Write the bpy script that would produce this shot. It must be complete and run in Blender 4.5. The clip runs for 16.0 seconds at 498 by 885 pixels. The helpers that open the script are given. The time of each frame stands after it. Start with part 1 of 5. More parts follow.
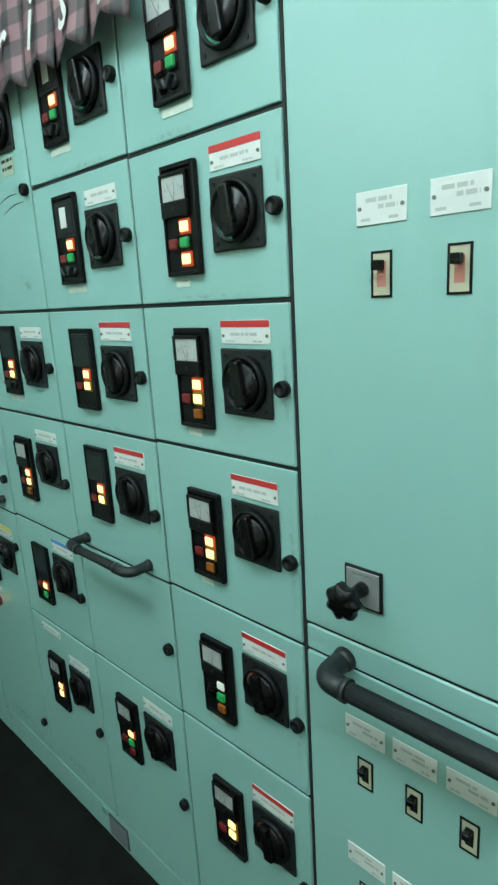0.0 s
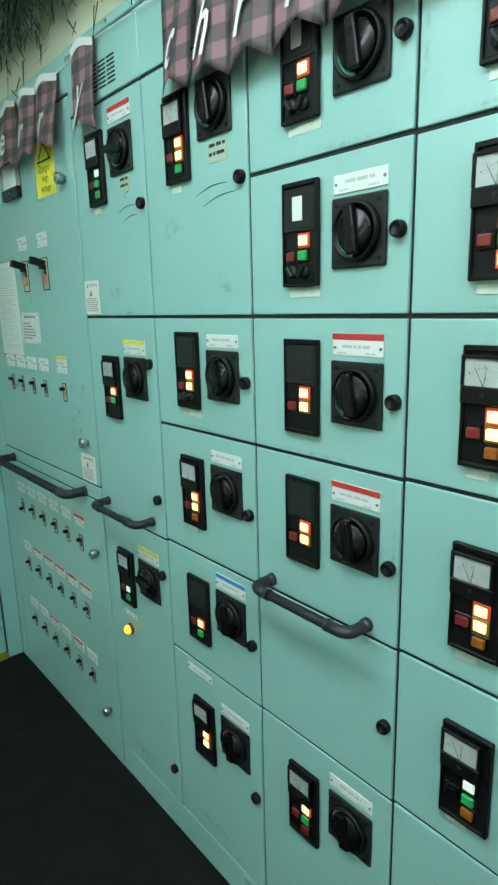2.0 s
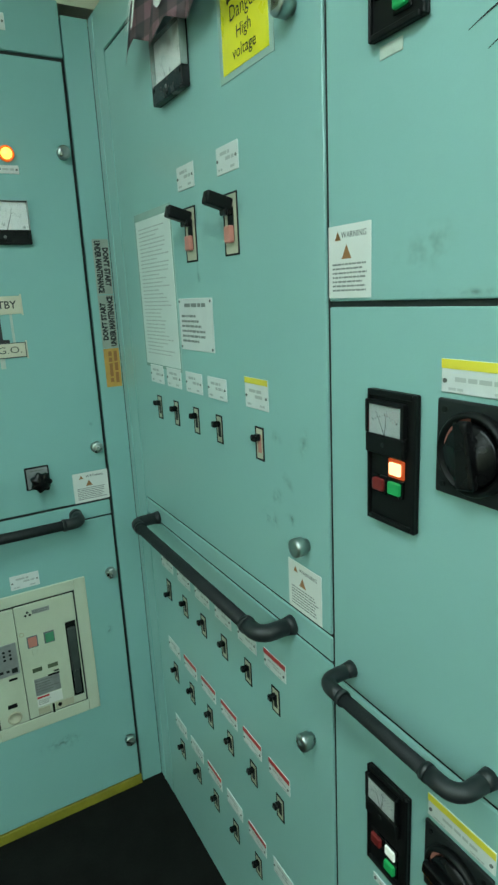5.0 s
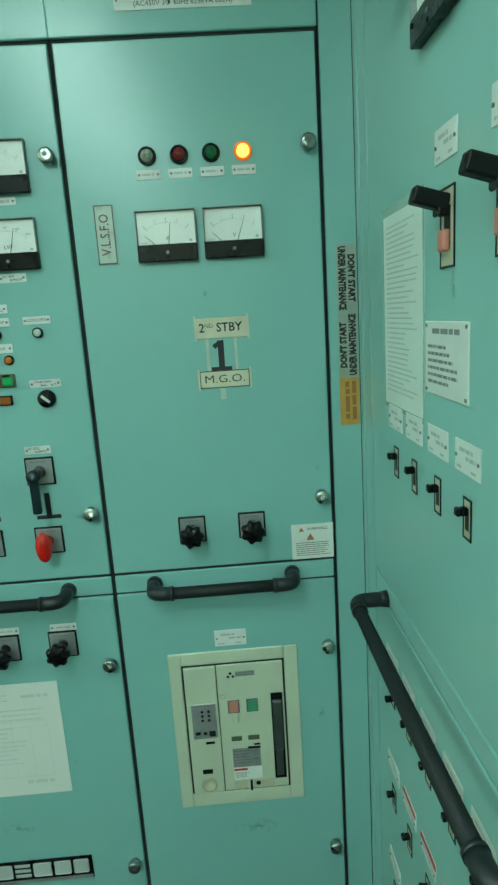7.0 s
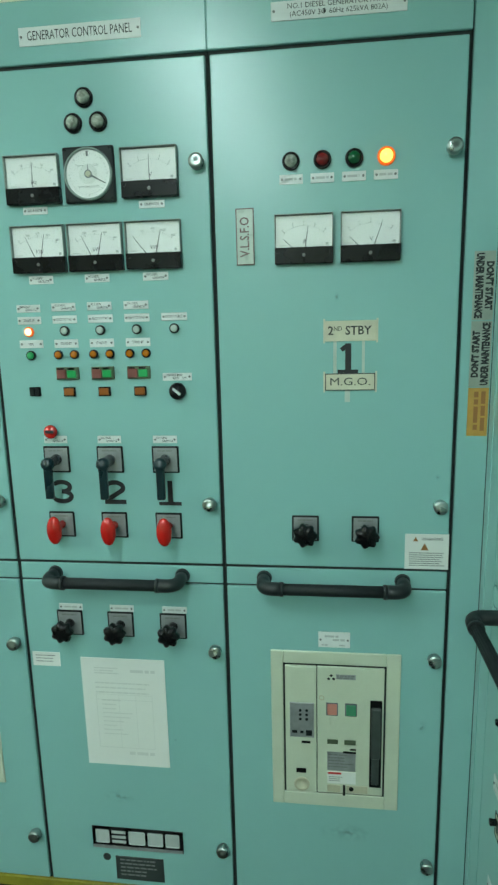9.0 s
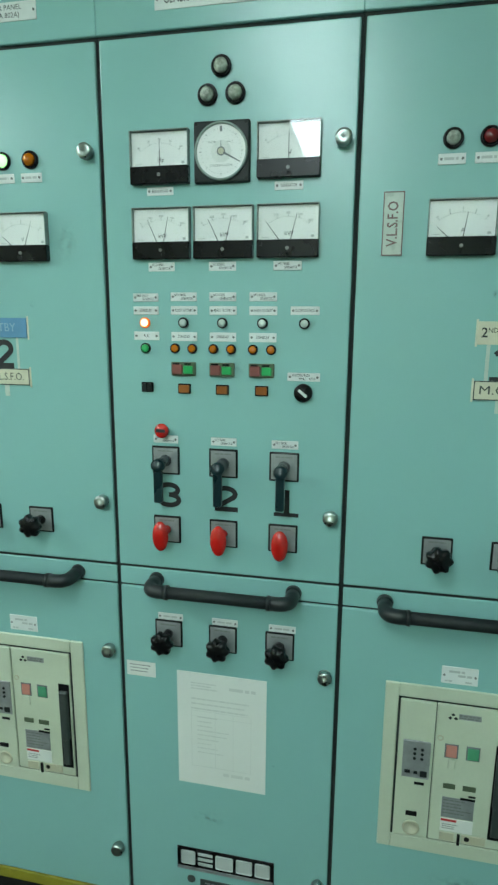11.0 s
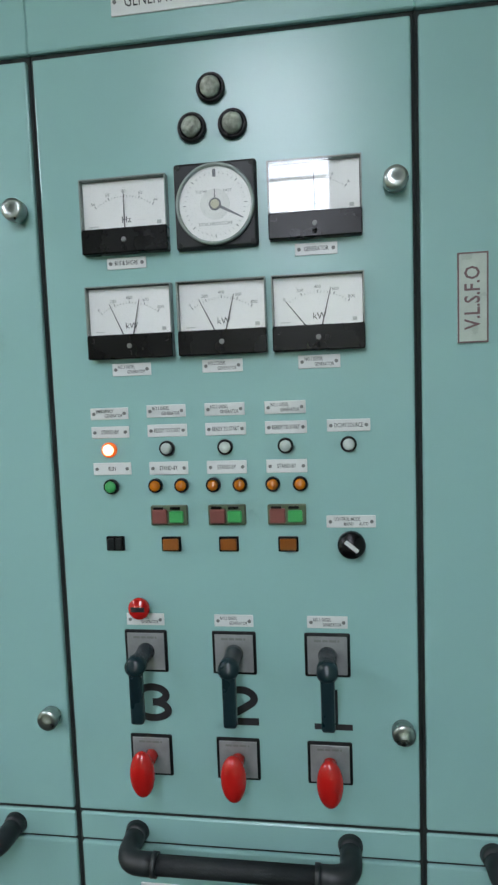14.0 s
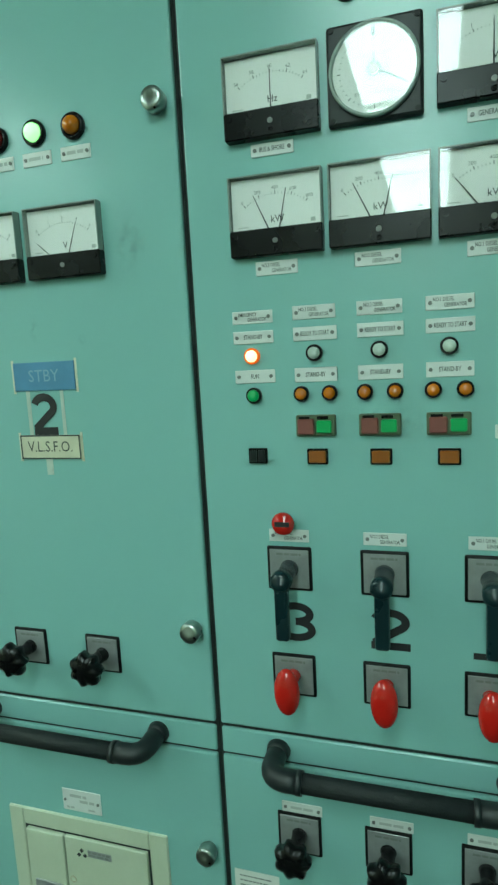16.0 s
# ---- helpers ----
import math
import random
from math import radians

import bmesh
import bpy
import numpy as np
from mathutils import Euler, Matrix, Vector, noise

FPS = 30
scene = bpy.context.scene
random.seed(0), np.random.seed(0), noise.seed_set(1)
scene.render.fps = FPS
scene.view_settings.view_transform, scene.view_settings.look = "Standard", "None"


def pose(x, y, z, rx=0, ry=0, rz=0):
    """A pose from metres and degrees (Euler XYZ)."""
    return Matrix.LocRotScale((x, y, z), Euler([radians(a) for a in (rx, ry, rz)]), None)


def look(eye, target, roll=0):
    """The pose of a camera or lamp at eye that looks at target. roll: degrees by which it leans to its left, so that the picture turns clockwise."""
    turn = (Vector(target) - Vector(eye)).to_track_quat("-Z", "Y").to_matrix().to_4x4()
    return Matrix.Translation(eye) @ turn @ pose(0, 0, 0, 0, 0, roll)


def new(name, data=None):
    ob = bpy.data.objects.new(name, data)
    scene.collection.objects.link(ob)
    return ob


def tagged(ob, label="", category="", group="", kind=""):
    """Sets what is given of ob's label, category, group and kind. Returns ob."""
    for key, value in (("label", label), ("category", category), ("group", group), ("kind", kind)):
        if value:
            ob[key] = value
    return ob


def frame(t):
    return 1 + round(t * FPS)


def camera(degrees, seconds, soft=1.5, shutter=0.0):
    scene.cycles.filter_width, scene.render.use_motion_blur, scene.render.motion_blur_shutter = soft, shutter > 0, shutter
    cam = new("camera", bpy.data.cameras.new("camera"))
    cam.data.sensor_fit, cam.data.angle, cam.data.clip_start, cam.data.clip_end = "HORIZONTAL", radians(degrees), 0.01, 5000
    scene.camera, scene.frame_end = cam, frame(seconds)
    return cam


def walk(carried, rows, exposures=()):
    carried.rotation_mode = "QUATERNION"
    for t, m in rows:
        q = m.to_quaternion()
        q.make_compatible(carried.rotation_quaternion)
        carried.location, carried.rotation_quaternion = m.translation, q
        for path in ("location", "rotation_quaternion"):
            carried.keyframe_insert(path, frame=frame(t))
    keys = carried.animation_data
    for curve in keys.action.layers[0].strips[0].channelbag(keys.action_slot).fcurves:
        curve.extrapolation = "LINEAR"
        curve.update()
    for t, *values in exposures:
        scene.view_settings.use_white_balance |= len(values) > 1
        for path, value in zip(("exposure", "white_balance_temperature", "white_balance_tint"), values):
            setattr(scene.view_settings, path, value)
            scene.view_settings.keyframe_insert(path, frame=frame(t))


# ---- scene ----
cam = camera(45.33, 16.0, soft=2.5)
PATH = [
    (0, (2.978, -0.673, 1.514), (1.603, 0.694, 1.026), -3.44),
    (0.5, (2.844, -0.714, 1.507), (1.439, 0.621, 1.011), -2.64),
    (1, (2.748, -0.804, 1.531), (1.332, 0.529, 1.065), -2.07),
    (1.5, (2.695, -0.846, 1.539), (1.273, 0.486, 1.087), -1.55),
    (2, (2.586, -0.784, 1.523), (1.097, 0.473, 1.073), -1.48),
    (2.5, (2.465, -0.655, 1.525), (0.883, 0.486, 1.083), -1.86),
    (3, (2.359, -0.601, 1.508), (0.753, 0.501, 1.055), -1.52),
    (3.5, (2.178, -0.610, 1.508), (0.574, 0.497, 1.060), -1.10),
    (3.7, (2.108, -0.603, 1.508), (0.505, 0.503, 1.053), -1.21),
    (5.8, (1.396, -0.393, 1.538), (-0.434, 0.267, 1.073), -3.81),
    (6, (1.362, -0.354, 1.541), (-0.507, 0.201, 1.093), -3.83),
    (6.5, (1.324, -0.303, 1.536), (-0.613, -0.050, 1.104), -3.84),
    (7, (1.316, -0.304, 1.539), (-0.639, -0.234, 1.124), -3.74),
    (7.5, (1.321, -0.311, 1.541), (-0.637, -0.329, 1.135), -2.86),
    (8, (1.322, -0.319, 1.539), (-0.636, -0.394, 1.138), -2.10),
    (8.5, (1.330, -0.347, 1.534), (-0.626, -0.493, 1.143), -1.57),
    (9, (1.339, -0.364, 1.536), (-0.608, -0.604, 1.149), -1.41),
    (9.5, (1.349, -0.385, 1.533), (-0.585, -0.726, 1.151), -1.12),
    (10, (1.352, -0.406, 1.527), (-0.562, -0.842, 1.146), -0.36),
    (10.2, (1.349, -0.420, 1.530), (-0.559, -0.878, 1.142), -0.08),
    (12.3, (0.873, -0.744, 1.559), (-1.057, -1.004, 1.104), 0.47),
    (12.5, (0.829, -0.749, 1.559), (-1.104, -1.014, 1.118), -0.21),
    (13, (0.816, -0.760, 1.581), (-1.131, -1.037, 1.214), -1.60),
    (13.5, (0.827, -0.743, 1.591), (-1.136, -1.016, 1.320), -1.96),
    (14, (0.833, -0.713, 1.611), (-1.140, -0.990, 1.437), -2.10),
    (14.5, (0.824, -0.711, 1.600), (-1.153, -0.977, 1.455), -2.20),
    (15, (0.786, -0.727, 1.534), (-1.182, -1.015, 1.325), -2.39),
    (15.5, (0.784, -0.758, 1.529), (-1.154, -1.170, 1.260), -2.98),
    (16, (0.797, -0.794, 1.534), (-1.089, -1.394, 1.244), -3.03),
]
EXPOSURES = [(0.0, 0.93, 6500, 10), (1.0, 1.10, 6500, 10), (2.0, 1.19, 6500, 10), (3.5, 1.15, 6500, 10), (6.0, 1.07, 6600, -3), (7.0, 1.14, 6500, -9), (8.0, 1.24, 6450, -8), (9.0, 1.29, 6550, 6), (10.0, 1.27, 6500, 10),
             (12.5, 1.18, 6500, 9), (13.0, 1.13, 6700, 30), (13.5, 1.10, 6600, 36), (14.5, 1.08, 6600, 36), (15.0, 1.04, 6500, 30), (15.5, 1.01, 6500, 8), (16.0, 0.98, 6500, -6)]
walk(cam, [(t, look(eye, target, roll)) for t, eye, target, roll in PATH], EXPOSURES)

# ---- light ----
world = bpy.data.worlds.new("world")
world.use_nodes = True
world.node_tree.nodes["Background"].inputs[0].default_value = (0.55, 0.75, 0.68, 1)
world.node_tree.nodes["Background"].inputs[1].default_value = 0.05
scene.world = world
TUBE_LIGHT = (0.79, 1.0, 1.015)


# ---- materials ----
def shader(name, colour, rough=0.5, metal=0.0, spread=0.06, scale=6.0, bump=0.0, bump_scale=300.0, coat=0.0, emit=0.0, emit_colour=None, dirt=0.0, spec=0.5, detail=4.0, wear=0.05):
    """A painted or moulded surface with variation at two scales and a fine relief."""
    m = bpy.data.materials.new(name)
    m.use_nodes = True
    t = m.node_tree
    b = t.nodes["Principled BSDF"]
    b.inputs["Roughness"].default_value = rough
    b.inputs["Metallic"].default_value = metal
    b.inputs["Coat Weight"].default_value = coat
    b.inputs["Specular IOR Level"].default_value = spec
    geo = t.nodes.new("ShaderNodeNewGeometry")
    place = t.nodes.new("ShaderNodeVectorMath")
    place.operation = "ADD"
    place.inputs[1].default_value = (0.371, 0.413, 0.239)
    t.links.new(geo.outputs["Position"], place.inputs[0])
    big = t.nodes.new("ShaderNodeTexNoise")
    big.inputs["Scale"].default_value = scale
    big.inputs["Detail"].default_value = detail
    t.links.new(place.outputs[0], big.inputs["Vector"])
    fine = t.nodes.new("ShaderNodeTexNoise")
    fine.inputs["Scale"].default_value = scale * 14
    fine.inputs["Detail"].default_value = 3.0
    t.links.new(place.outputs[0], fine.inputs["Vector"])
    add = t.nodes.new("ShaderNodeMath")
    add.operation = "MULTIPLY_ADD"
    t.links.new(fine.outputs["Fac"], add.inputs[0])
    add.inputs[1].default_value = 0.35
    t.links.new(big.outputs["Fac"], add.inputs[2])
    ramp = t.nodes.new("ShaderNodeMapRange")
    ramp.inputs["From Min"].default_value, ramp.inputs["From Max"].default_value = 0.4, 0.95
    ramp.inputs["To Min"].default_value, ramp.inputs["To Max"].default_value = 1 - spread, 1 + spread
    t.links.new(add.outputs[0], ramp.inputs["Value"])
    mul = t.nodes.new("ShaderNodeVectorMath")
    mul.operation = "SCALE"
    mul.inputs[0].default_value = colour
    t.links.new(ramp.outputs[0], mul.inputs["Scale"])
    out = mul.outputs[0]
    if dirt > 0:
        spots = t.nodes.new("ShaderNodeTexNoise")
        spots.inputs["Scale"].default_value = 9.0
        spots.inputs["Detail"].default_value = 8.0
        spots.inputs["Roughness"].default_value = 0.72
        t.links.new(place.outputs[0], spots.inputs["Vector"])
        mask = t.nodes.new("ShaderNodeMapRange")
        mask.inputs["From Min"].default_value, mask.inputs["From Max"].default_value = 0.58, 0.90
        mask.inputs["To Max"].default_value = dirt
        t.links.new(spots.outputs["Fac"], mask.inputs["Value"])
        mix = t.nodes.new("ShaderNodeMix")
        mix.data_type = "RGBA"
        t.links.new(mask.outputs[0], mix.inputs["Factor"])
        t.links.new(out, mix.inputs["A"])
        mix.inputs["B"].default_value = (0.10, 0.09, 0.055, 1)
        out = mix.outputs["Result"]
    t.links.new(out, b.inputs["Base Color"])
    rr = t.nodes.new("ShaderNodeMapRange")
    rr.inputs["From Min"].default_value, rr.inputs["From Max"].default_value = 0.3, 0.7
    rr.inputs["To Min"].default_value, rr.inputs["To Max"].default_value = max(0.02, rough - wear), min(1, rough + wear)
    t.links.new(big.outputs["Fac"], rr.inputs["Value"])
    if wear:
        t.links.new(rr.outputs[0], b.inputs["Roughness"])
    if bump:
        grain = t.nodes.new("ShaderNodeTexNoise")
        grain.inputs["Scale"].default_value = bump_scale
        grain.inputs["Detail"].default_value = 2.0
        t.links.new(place.outputs[0], grain.inputs["Vector"])
        bp = t.nodes.new("ShaderNodeBump")
        bp.inputs["Strength"].default_value = bump
        bp.inputs["Distance"].default_value = 0.001
        t.links.new(grain.outputs["Fac"], bp.inputs["Height"])
        t.links.new(bp.outputs[0], b.inputs["Normal"])
    if emit:
        b.inputs["Emission Color"].default_value = (*(emit_colour or colour), 1)
        b.inputs["Emission Strength"].default_value = emit
    return m


def glass(name, tint=(1, 1, 1), rough=0.02):
    m = bpy.data.materials.new(name)
    m.use_nodes = True
    t = m.node_tree
    t.nodes.remove(t.nodes["Principled BSDF"])
    clear = t.nodes.new("ShaderNodeBsdfTransparent")
    clear.inputs[0].default_value = (*tint, 1)
    gloss = t.nodes.new("ShaderNodeBsdfGlossy")
    gloss.inputs["Roughness"].default_value = rough
    face = t.nodes.new("ShaderNodeLayerWeight")
    face.inputs[0].default_value = 0.5
    steep = t.nodes.new("ShaderNodeMath")
    steep.operation = "POWER"
    steep.inputs[1].default_value = 5.0
    t.links.new(face.outputs["Facing"], steep.inputs[0])
    fres = t.nodes.new("ShaderNodeMath")
    fres.operation = "MULTIPLY_ADD"
    fres.inputs[1].default_value, fres.inputs[2].default_value = 0.9, 0.035
    t.links.new(steep.outputs[0], fres.inputs[0])
    mix = t.nodes.new("ShaderNodeMixShader")
    t.links.new(fres.outputs[0], mix.inputs[0])
    t.links.new(clear.outputs[0], mix.inputs[1])
    t.links.new(gloss.outputs[0], mix.inputs[2])
    t.links.new(mix.outputs[0], t.nodes["Material Output"].inputs[0])
    return m


PAINT = shader("mint_paint", (0.245, 0.442, 0.414), 0.30, spread=0.02, scale=2.2, bump=0.12, bump_scale=260, spec=0.8, detail=0.0, wear=0.0)
PAINT_B = shader("mint_paint_generator", (0.235, 0.445, 0.42), 0.265, spread=0.015, scale=2.0, bump=0.10, bump_scale=240, spec=0.5, detail=0.0, wear=0.0)
GAP = shader("gasket", (0.012, 0.018, 0.016), 0.8)
BLACK = shader("black_plastic", (0.004, 0.0045, 0.0045), 0.45, spec=0.2, spread=0.15, scale=20, bump=0.15)
BLACK_GLOSS = shader("black_bakelite", (0.004, 0.004, 0.0042), 0.27, spec=0.24, spread=0.1, scale=20)
CHARCOAL = shader("charcoal_plastic", (0.013, 0.016, 0.016), 0.42, spec=0.25, spread=0.12, scale=20, bump=0.1)
PVC_WRAP = shader("ribbed_pipe", (0.013, 0.016, 0.017), 0.62, spread=0.35, scale=60, bump=0.6, bump_scale=420, spec=0.3)
PVC = shader("grey_pipe", (0.010, 0.013, 0.014), 0.48, spread=0.12, scale=15, bump=0.1)
WHITE = shader("white_plate", (0.63, 0.65, 0.63), 0.4, spread=0.05, scale=30)
TAG_PALE = shader("worn_tag", (0.50, 0.57, 0.50), 0.45, spread=0.15, scale=60)
PAPER = shader("paper", (0.66, 0.67, 0.63), 0.75, spread=0.03, scale=10)
INK = shader("ink", (0.012, 0.012, 0.014), 0.6)
INK_PLATE = shader("plate_engraving", (0.045, 0.05, 0.048), 0.6)
INK_SOFT = shader("faded_ink", (0.20, 0.21, 0.20), 0.6)
INK_FAINT = shader("faint_print", (0.53, 0.54, 0.51), 0.6)
INK_PALE = shader("engraving", (0.42, 0.44, 0.42), 0.6)
FUEL_INK = shader("brown_ink", (0.16, 0.09, 0.09), 0.6)
RED = shader("red_band", (0.50, 0.03, 0.03), 0.45)
YELLOW = shader("yellow_band", (0.75, 0.62, 0.05), 0.45)
BLUE = shader("blue_band", (0.04, 0.20, 0.50), 0.45)
CHROME = shader("chrome", (0.37, 0.41, 0.39), 0.30, metal=1.0, spread=0.08, scale=40)
STEEL = shader("dull_steel", (0.17, 0.175, 0.165), 0.45, metal=0.3, spread=0.12, scale=40)
FLOOR_MAT = shader("rubber_floor", (0.0085, 0.009, 0.008), 0.85, spread=0.35, scale=13, bump=0.8, bump_scale=180, spec=0.06)
WALL_PAINT = shader("cream_wall", (0.60, 0.61, 0.45), 0.6, spread=0.05, scale=2)
CEILING = shader("ceiling_paint", (0.62, 0.64, 0.58), 0.6, spread=0.03, scale=2)
TUBE = shader("tube", (0.9, 0.95, 0.9), 0.5, emit=7.6, emit_colour=TUBE_LIGHT)
LAMP_ORANGE = shader("lit_orange_lens", (1.0, 0.6, 0.3), 0.35, emit=1.05, emit_colour=(1.0, 0.50, 0.20))
# bezels of lit starter lamps: the lamp's halo put in as faint emission
GLOW_ORANGE = shader("orange_glow_bezel", (0.25, 0.03, 0.01), 0.35, emit=0.16, emit_colour=(1.0, 0.14, 0.02))
GLOW_YELLOW = shader("yellow_glow_bezel", (0.10, 0.05, 0.01), 0.35, emit=0.05, emit_colour=(0.9, 0.50, 0.03))
LAMP_YELLOW = shader("lit_yellow_lens", (1.0, 0.85, 0.25), 0.35, emit=0.95, emit_colour=(1.0, 0.78, 0.25))
LAMP_WHITE = shader("white_lens", (0.72, 0.74, 0.68), 0.35, emit=0.15)
BTN_RED = shader("red_button", (0.15, 0.012, 0.012), 0.4)
BTN_GREEN = shader("green_button", (0.012, 0.22, 0.06), 0.4, emit=0.07, emit_colour=(0.02, 0.6, 0.15))
BTN_AMBER = shader("amber_button", (0.25, 0.07, 0.006), 0.4)
PLATE_SILVER = shader("silver_disc", (0.68, 0.69, 0.66), 0.35, spread=0.08, scale=40)
# ammeter dial: shade behind the meter window put into a greyer base colour
DIAL_SHADED = shader("dial_shaded", (0.40, 0.43, 0.42), 0.5, spread=0.10, scale=40)
DIAL = shader("dial_white", (0.80, 0.80, 0.78), 0.5, spread=0.02, scale=30)
PANE = glass("clear_pane")
CLEAR_EDGE = shader("clear_moulding", (0.24, 0.29, 0.265), 0.12, spread=0.05, scale=30)
BLOCK_WHITE = shader("block_white", (0.42, 0.46, 0.44), 0.4)
BRUSHED = shader("brushed_plate", (0.30, 0.31, 0.31), 0.42, metal=0.4, spread=0.14, scale=60)
STEEL_GREY = shader("grey_plastic", (0.14, 0.15, 0.16), 0.35, spread=0.08, scale=20)
BEIGE = shader("beige_plastic", (0.46, 0.44, 0.32), 0.5, spread=0.08, scale=30)
CREAM = shader("cream_plastic", (0.50, 0.54, 0.42), 0.45, spread=0.05, scale=12)
OLIVE = shader("olive_plastic", (0.09, 0.12, 0.07), 0.45, spread=0.08, scale=30)
TAPE = shader("yellowed_card", (0.56, 0.53, 0.40), 0.45, spread=0.12, scale=30)
TAPE_NOTE = shader("faded_note", (0.38, 0.45, 0.33), 0.5, spread=0.1, scale=40)
TAPE_CLEAR = shader("clear_tape", (0.42, 0.48, 0.42), 0.3, spread=0.12, scale=40)
TAPE_GREY = shader("grey_label", (0.30, 0.34, 0.29), 0.35, spread=0.12, scale=40)
TAPE_ORANGE = shader("orange_label", (0.48, 0.27, 0.06), 0.4, spread=0.15, scale=40)
SLEEVE = shader("plastic_sleeve", (0.33, 0.46, 0.40), 0.15, spread=0.04, scale=30)
PAPER_OLD = shader("old_paper", (0.62, 0.68, 0.64), 0.45, spread=0.05, scale=10)
AMBER_INK = shader("amber_ink", (0.30, 0.13, 0.04), 0.5)
SIGN_YELLOW = shader("sign_yellow", (0.80, 0.72, 0.02), 0.3, spread=0.03, scale=12)
YELLOW_PAINT = shader("yellow_paint", (0.24, 0.21, 0.02), 0.5, spread=0.25, scale=14, dirt=0.5)
MARK_PINK = shader("faded_red", (0.50, 0.19, 0.15), 0.45)
MARK_TEAL = shader("teal_mark", (0.03, 0.28, 0.20), 0.45)
MARK_GREEN = shader("faded_green", (0.06, 0.26, 0.14), 0.45)
BTN_RED_FADED = shader("faded_red_button", (0.20, 0.06, 0.05), 0.4)
RED_KNOB = shader("red_knob", (0.48, 0.013, 0.009), 0.08, spread=0.06, scale=20)
LEVER = shader("lever_plastic", (0.006, 0.019, 0.023), 0.28, spec=0.35, spread=0.1, scale=20)
PLATE_DARK = shader("dark_metal_plate", (0.07, 0.085, 0.08), 0.45, metal=0.5, spread=0.2, scale=40)
CARD_BLUE = shader("blue_card", (0.09, 0.23, 0.38), 0.4, spread=0.12, scale=30)
CARD_GREY = shader("card_grey", (0.24, 0.38, 0.48), 0.5)
TINSEL = shader("tinsel", (0.012, 0.030, 0.014), 0.4, spread=0.3, scale=20)
LENS_PALE = shader("pale_lens", (0.42, 0.48, 0.44), 0.10, spread=0.12, scale=80)
# strong colour mottling stands in for bright glints inside the clear lens
LENS_CLEAR = shader("clear_lens", (0.30, 0.32, 0.27), 0.06, spread=0.7, scale=110, bump=0.5, bump_scale=160)
LENS_RED = shader("red_lens", (0.16, 0.012, 0.012), 0.12)
LENS_GREEN = shader("green_lens", (0.01, 0.10, 0.035), 0.12)
LENS_AMBER = shader("amber_lens", (0.50, 0.135, 0.005), 0.14)
LENS_AMBER_LIT = shader("lit_amber_lens", (1.0, 0.50, 0.04), 0.2, emit=1.5, emit_colour=(1.0, 0.44, 0.07))
# bezel of a lit pilot lamp: the lens's orange spill put in as emission
RIM_AMBER_GLOW = shader("amber_glow_rim", (0.6, 0.12, 0.01), 0.2, emit=0.20, emit_colour=(1.0, 0.16, 0.02))
LENS_GREEN_LIT = shader("lit_green_lens", (0.6, 1.0, 0.6), 0.2, emit=0.8, emit_colour=(0.35, 1.0, 0.30))
LENS_WARM_LIT = shader("lit_warm_lens", (1.0, 0.85, 0.7), 0.2, emit=1.25, emit_colour=(1.0, 0.46, 0.22))
PILOT_AMBER = shader("lit_pilot_lens", (1.0, 0.55, 0.03), 0.2, emit=0.9, emit_colour=(1.0, 0.50, 0.02))


def plaid():
    """Red and charcoal buffalo plaid, 28 mm checks."""
    m = bpy.data.materials.new("plaid_paper")
    m.use_nodes = True
    t = m.node_tree
    b = t.nodes["Principled BSDF"]
    b.inputs["Roughness"].default_value = 0.55
    geo = t.nodes.new("ShaderNodeNewGeometry")
    xyz = t.nodes.new("ShaderNodeSeparateXYZ")
    t.links.new(geo.outputs["Position"], xyz.inputs[0])
    bands = []
    for axis in ("X", "Z"):
        f = t.nodes.new("ShaderNodeMath")
        f.operation = "MULTIPLY"
        f.inputs[1].default_value = 2 * math.pi / 0.056
        t.links.new(xyz.outputs[axis], f.inputs[0])
        s = t.nodes.new("ShaderNodeMath")
        s.operation = "SINE"
        t.links.new(f.outputs[0], s.inputs[0])
        r = t.nodes.new("ShaderNodeMapRange")
        r.inputs["From Min"].default_value, r.inputs["From Max"].default_value = -0.12, 0.12
        t.links.new(s.outputs[0], r.inputs["Value"])
        bands.append(r.outputs[0])
    add = t.nodes.new("ShaderNodeMath")
    t.links.new(bands[0], add.inputs[0])
    t.links.new(bands[1], add.inputs[1])
    ramp = t.nodes.new("ShaderNodeValToRGB")
    ramp.color_ramp.elements[0].color = (0.120, 0.108, 0.115, 1)
    ramp.color_ramp.elements[1].color = (0.44, 0.25, 0.28, 1)
    mid = ramp.color_ramp.elements.new(0.5)
    mid.color = (0.225, 0.155, 0.17, 1)
    half = t.nodes.new("ShaderNodeMath")
    half.operation = "MULTIPLY"
    half.inputs[1].default_value = 0.5
    t.links.new(add.outputs[0], half.inputs[0])
    t.links.new(half.outputs[0], ramp.inputs[0])
    t.links.new(ramp.outputs[0], b.inputs["Base Color"])
    return m


PLAID = plaid()


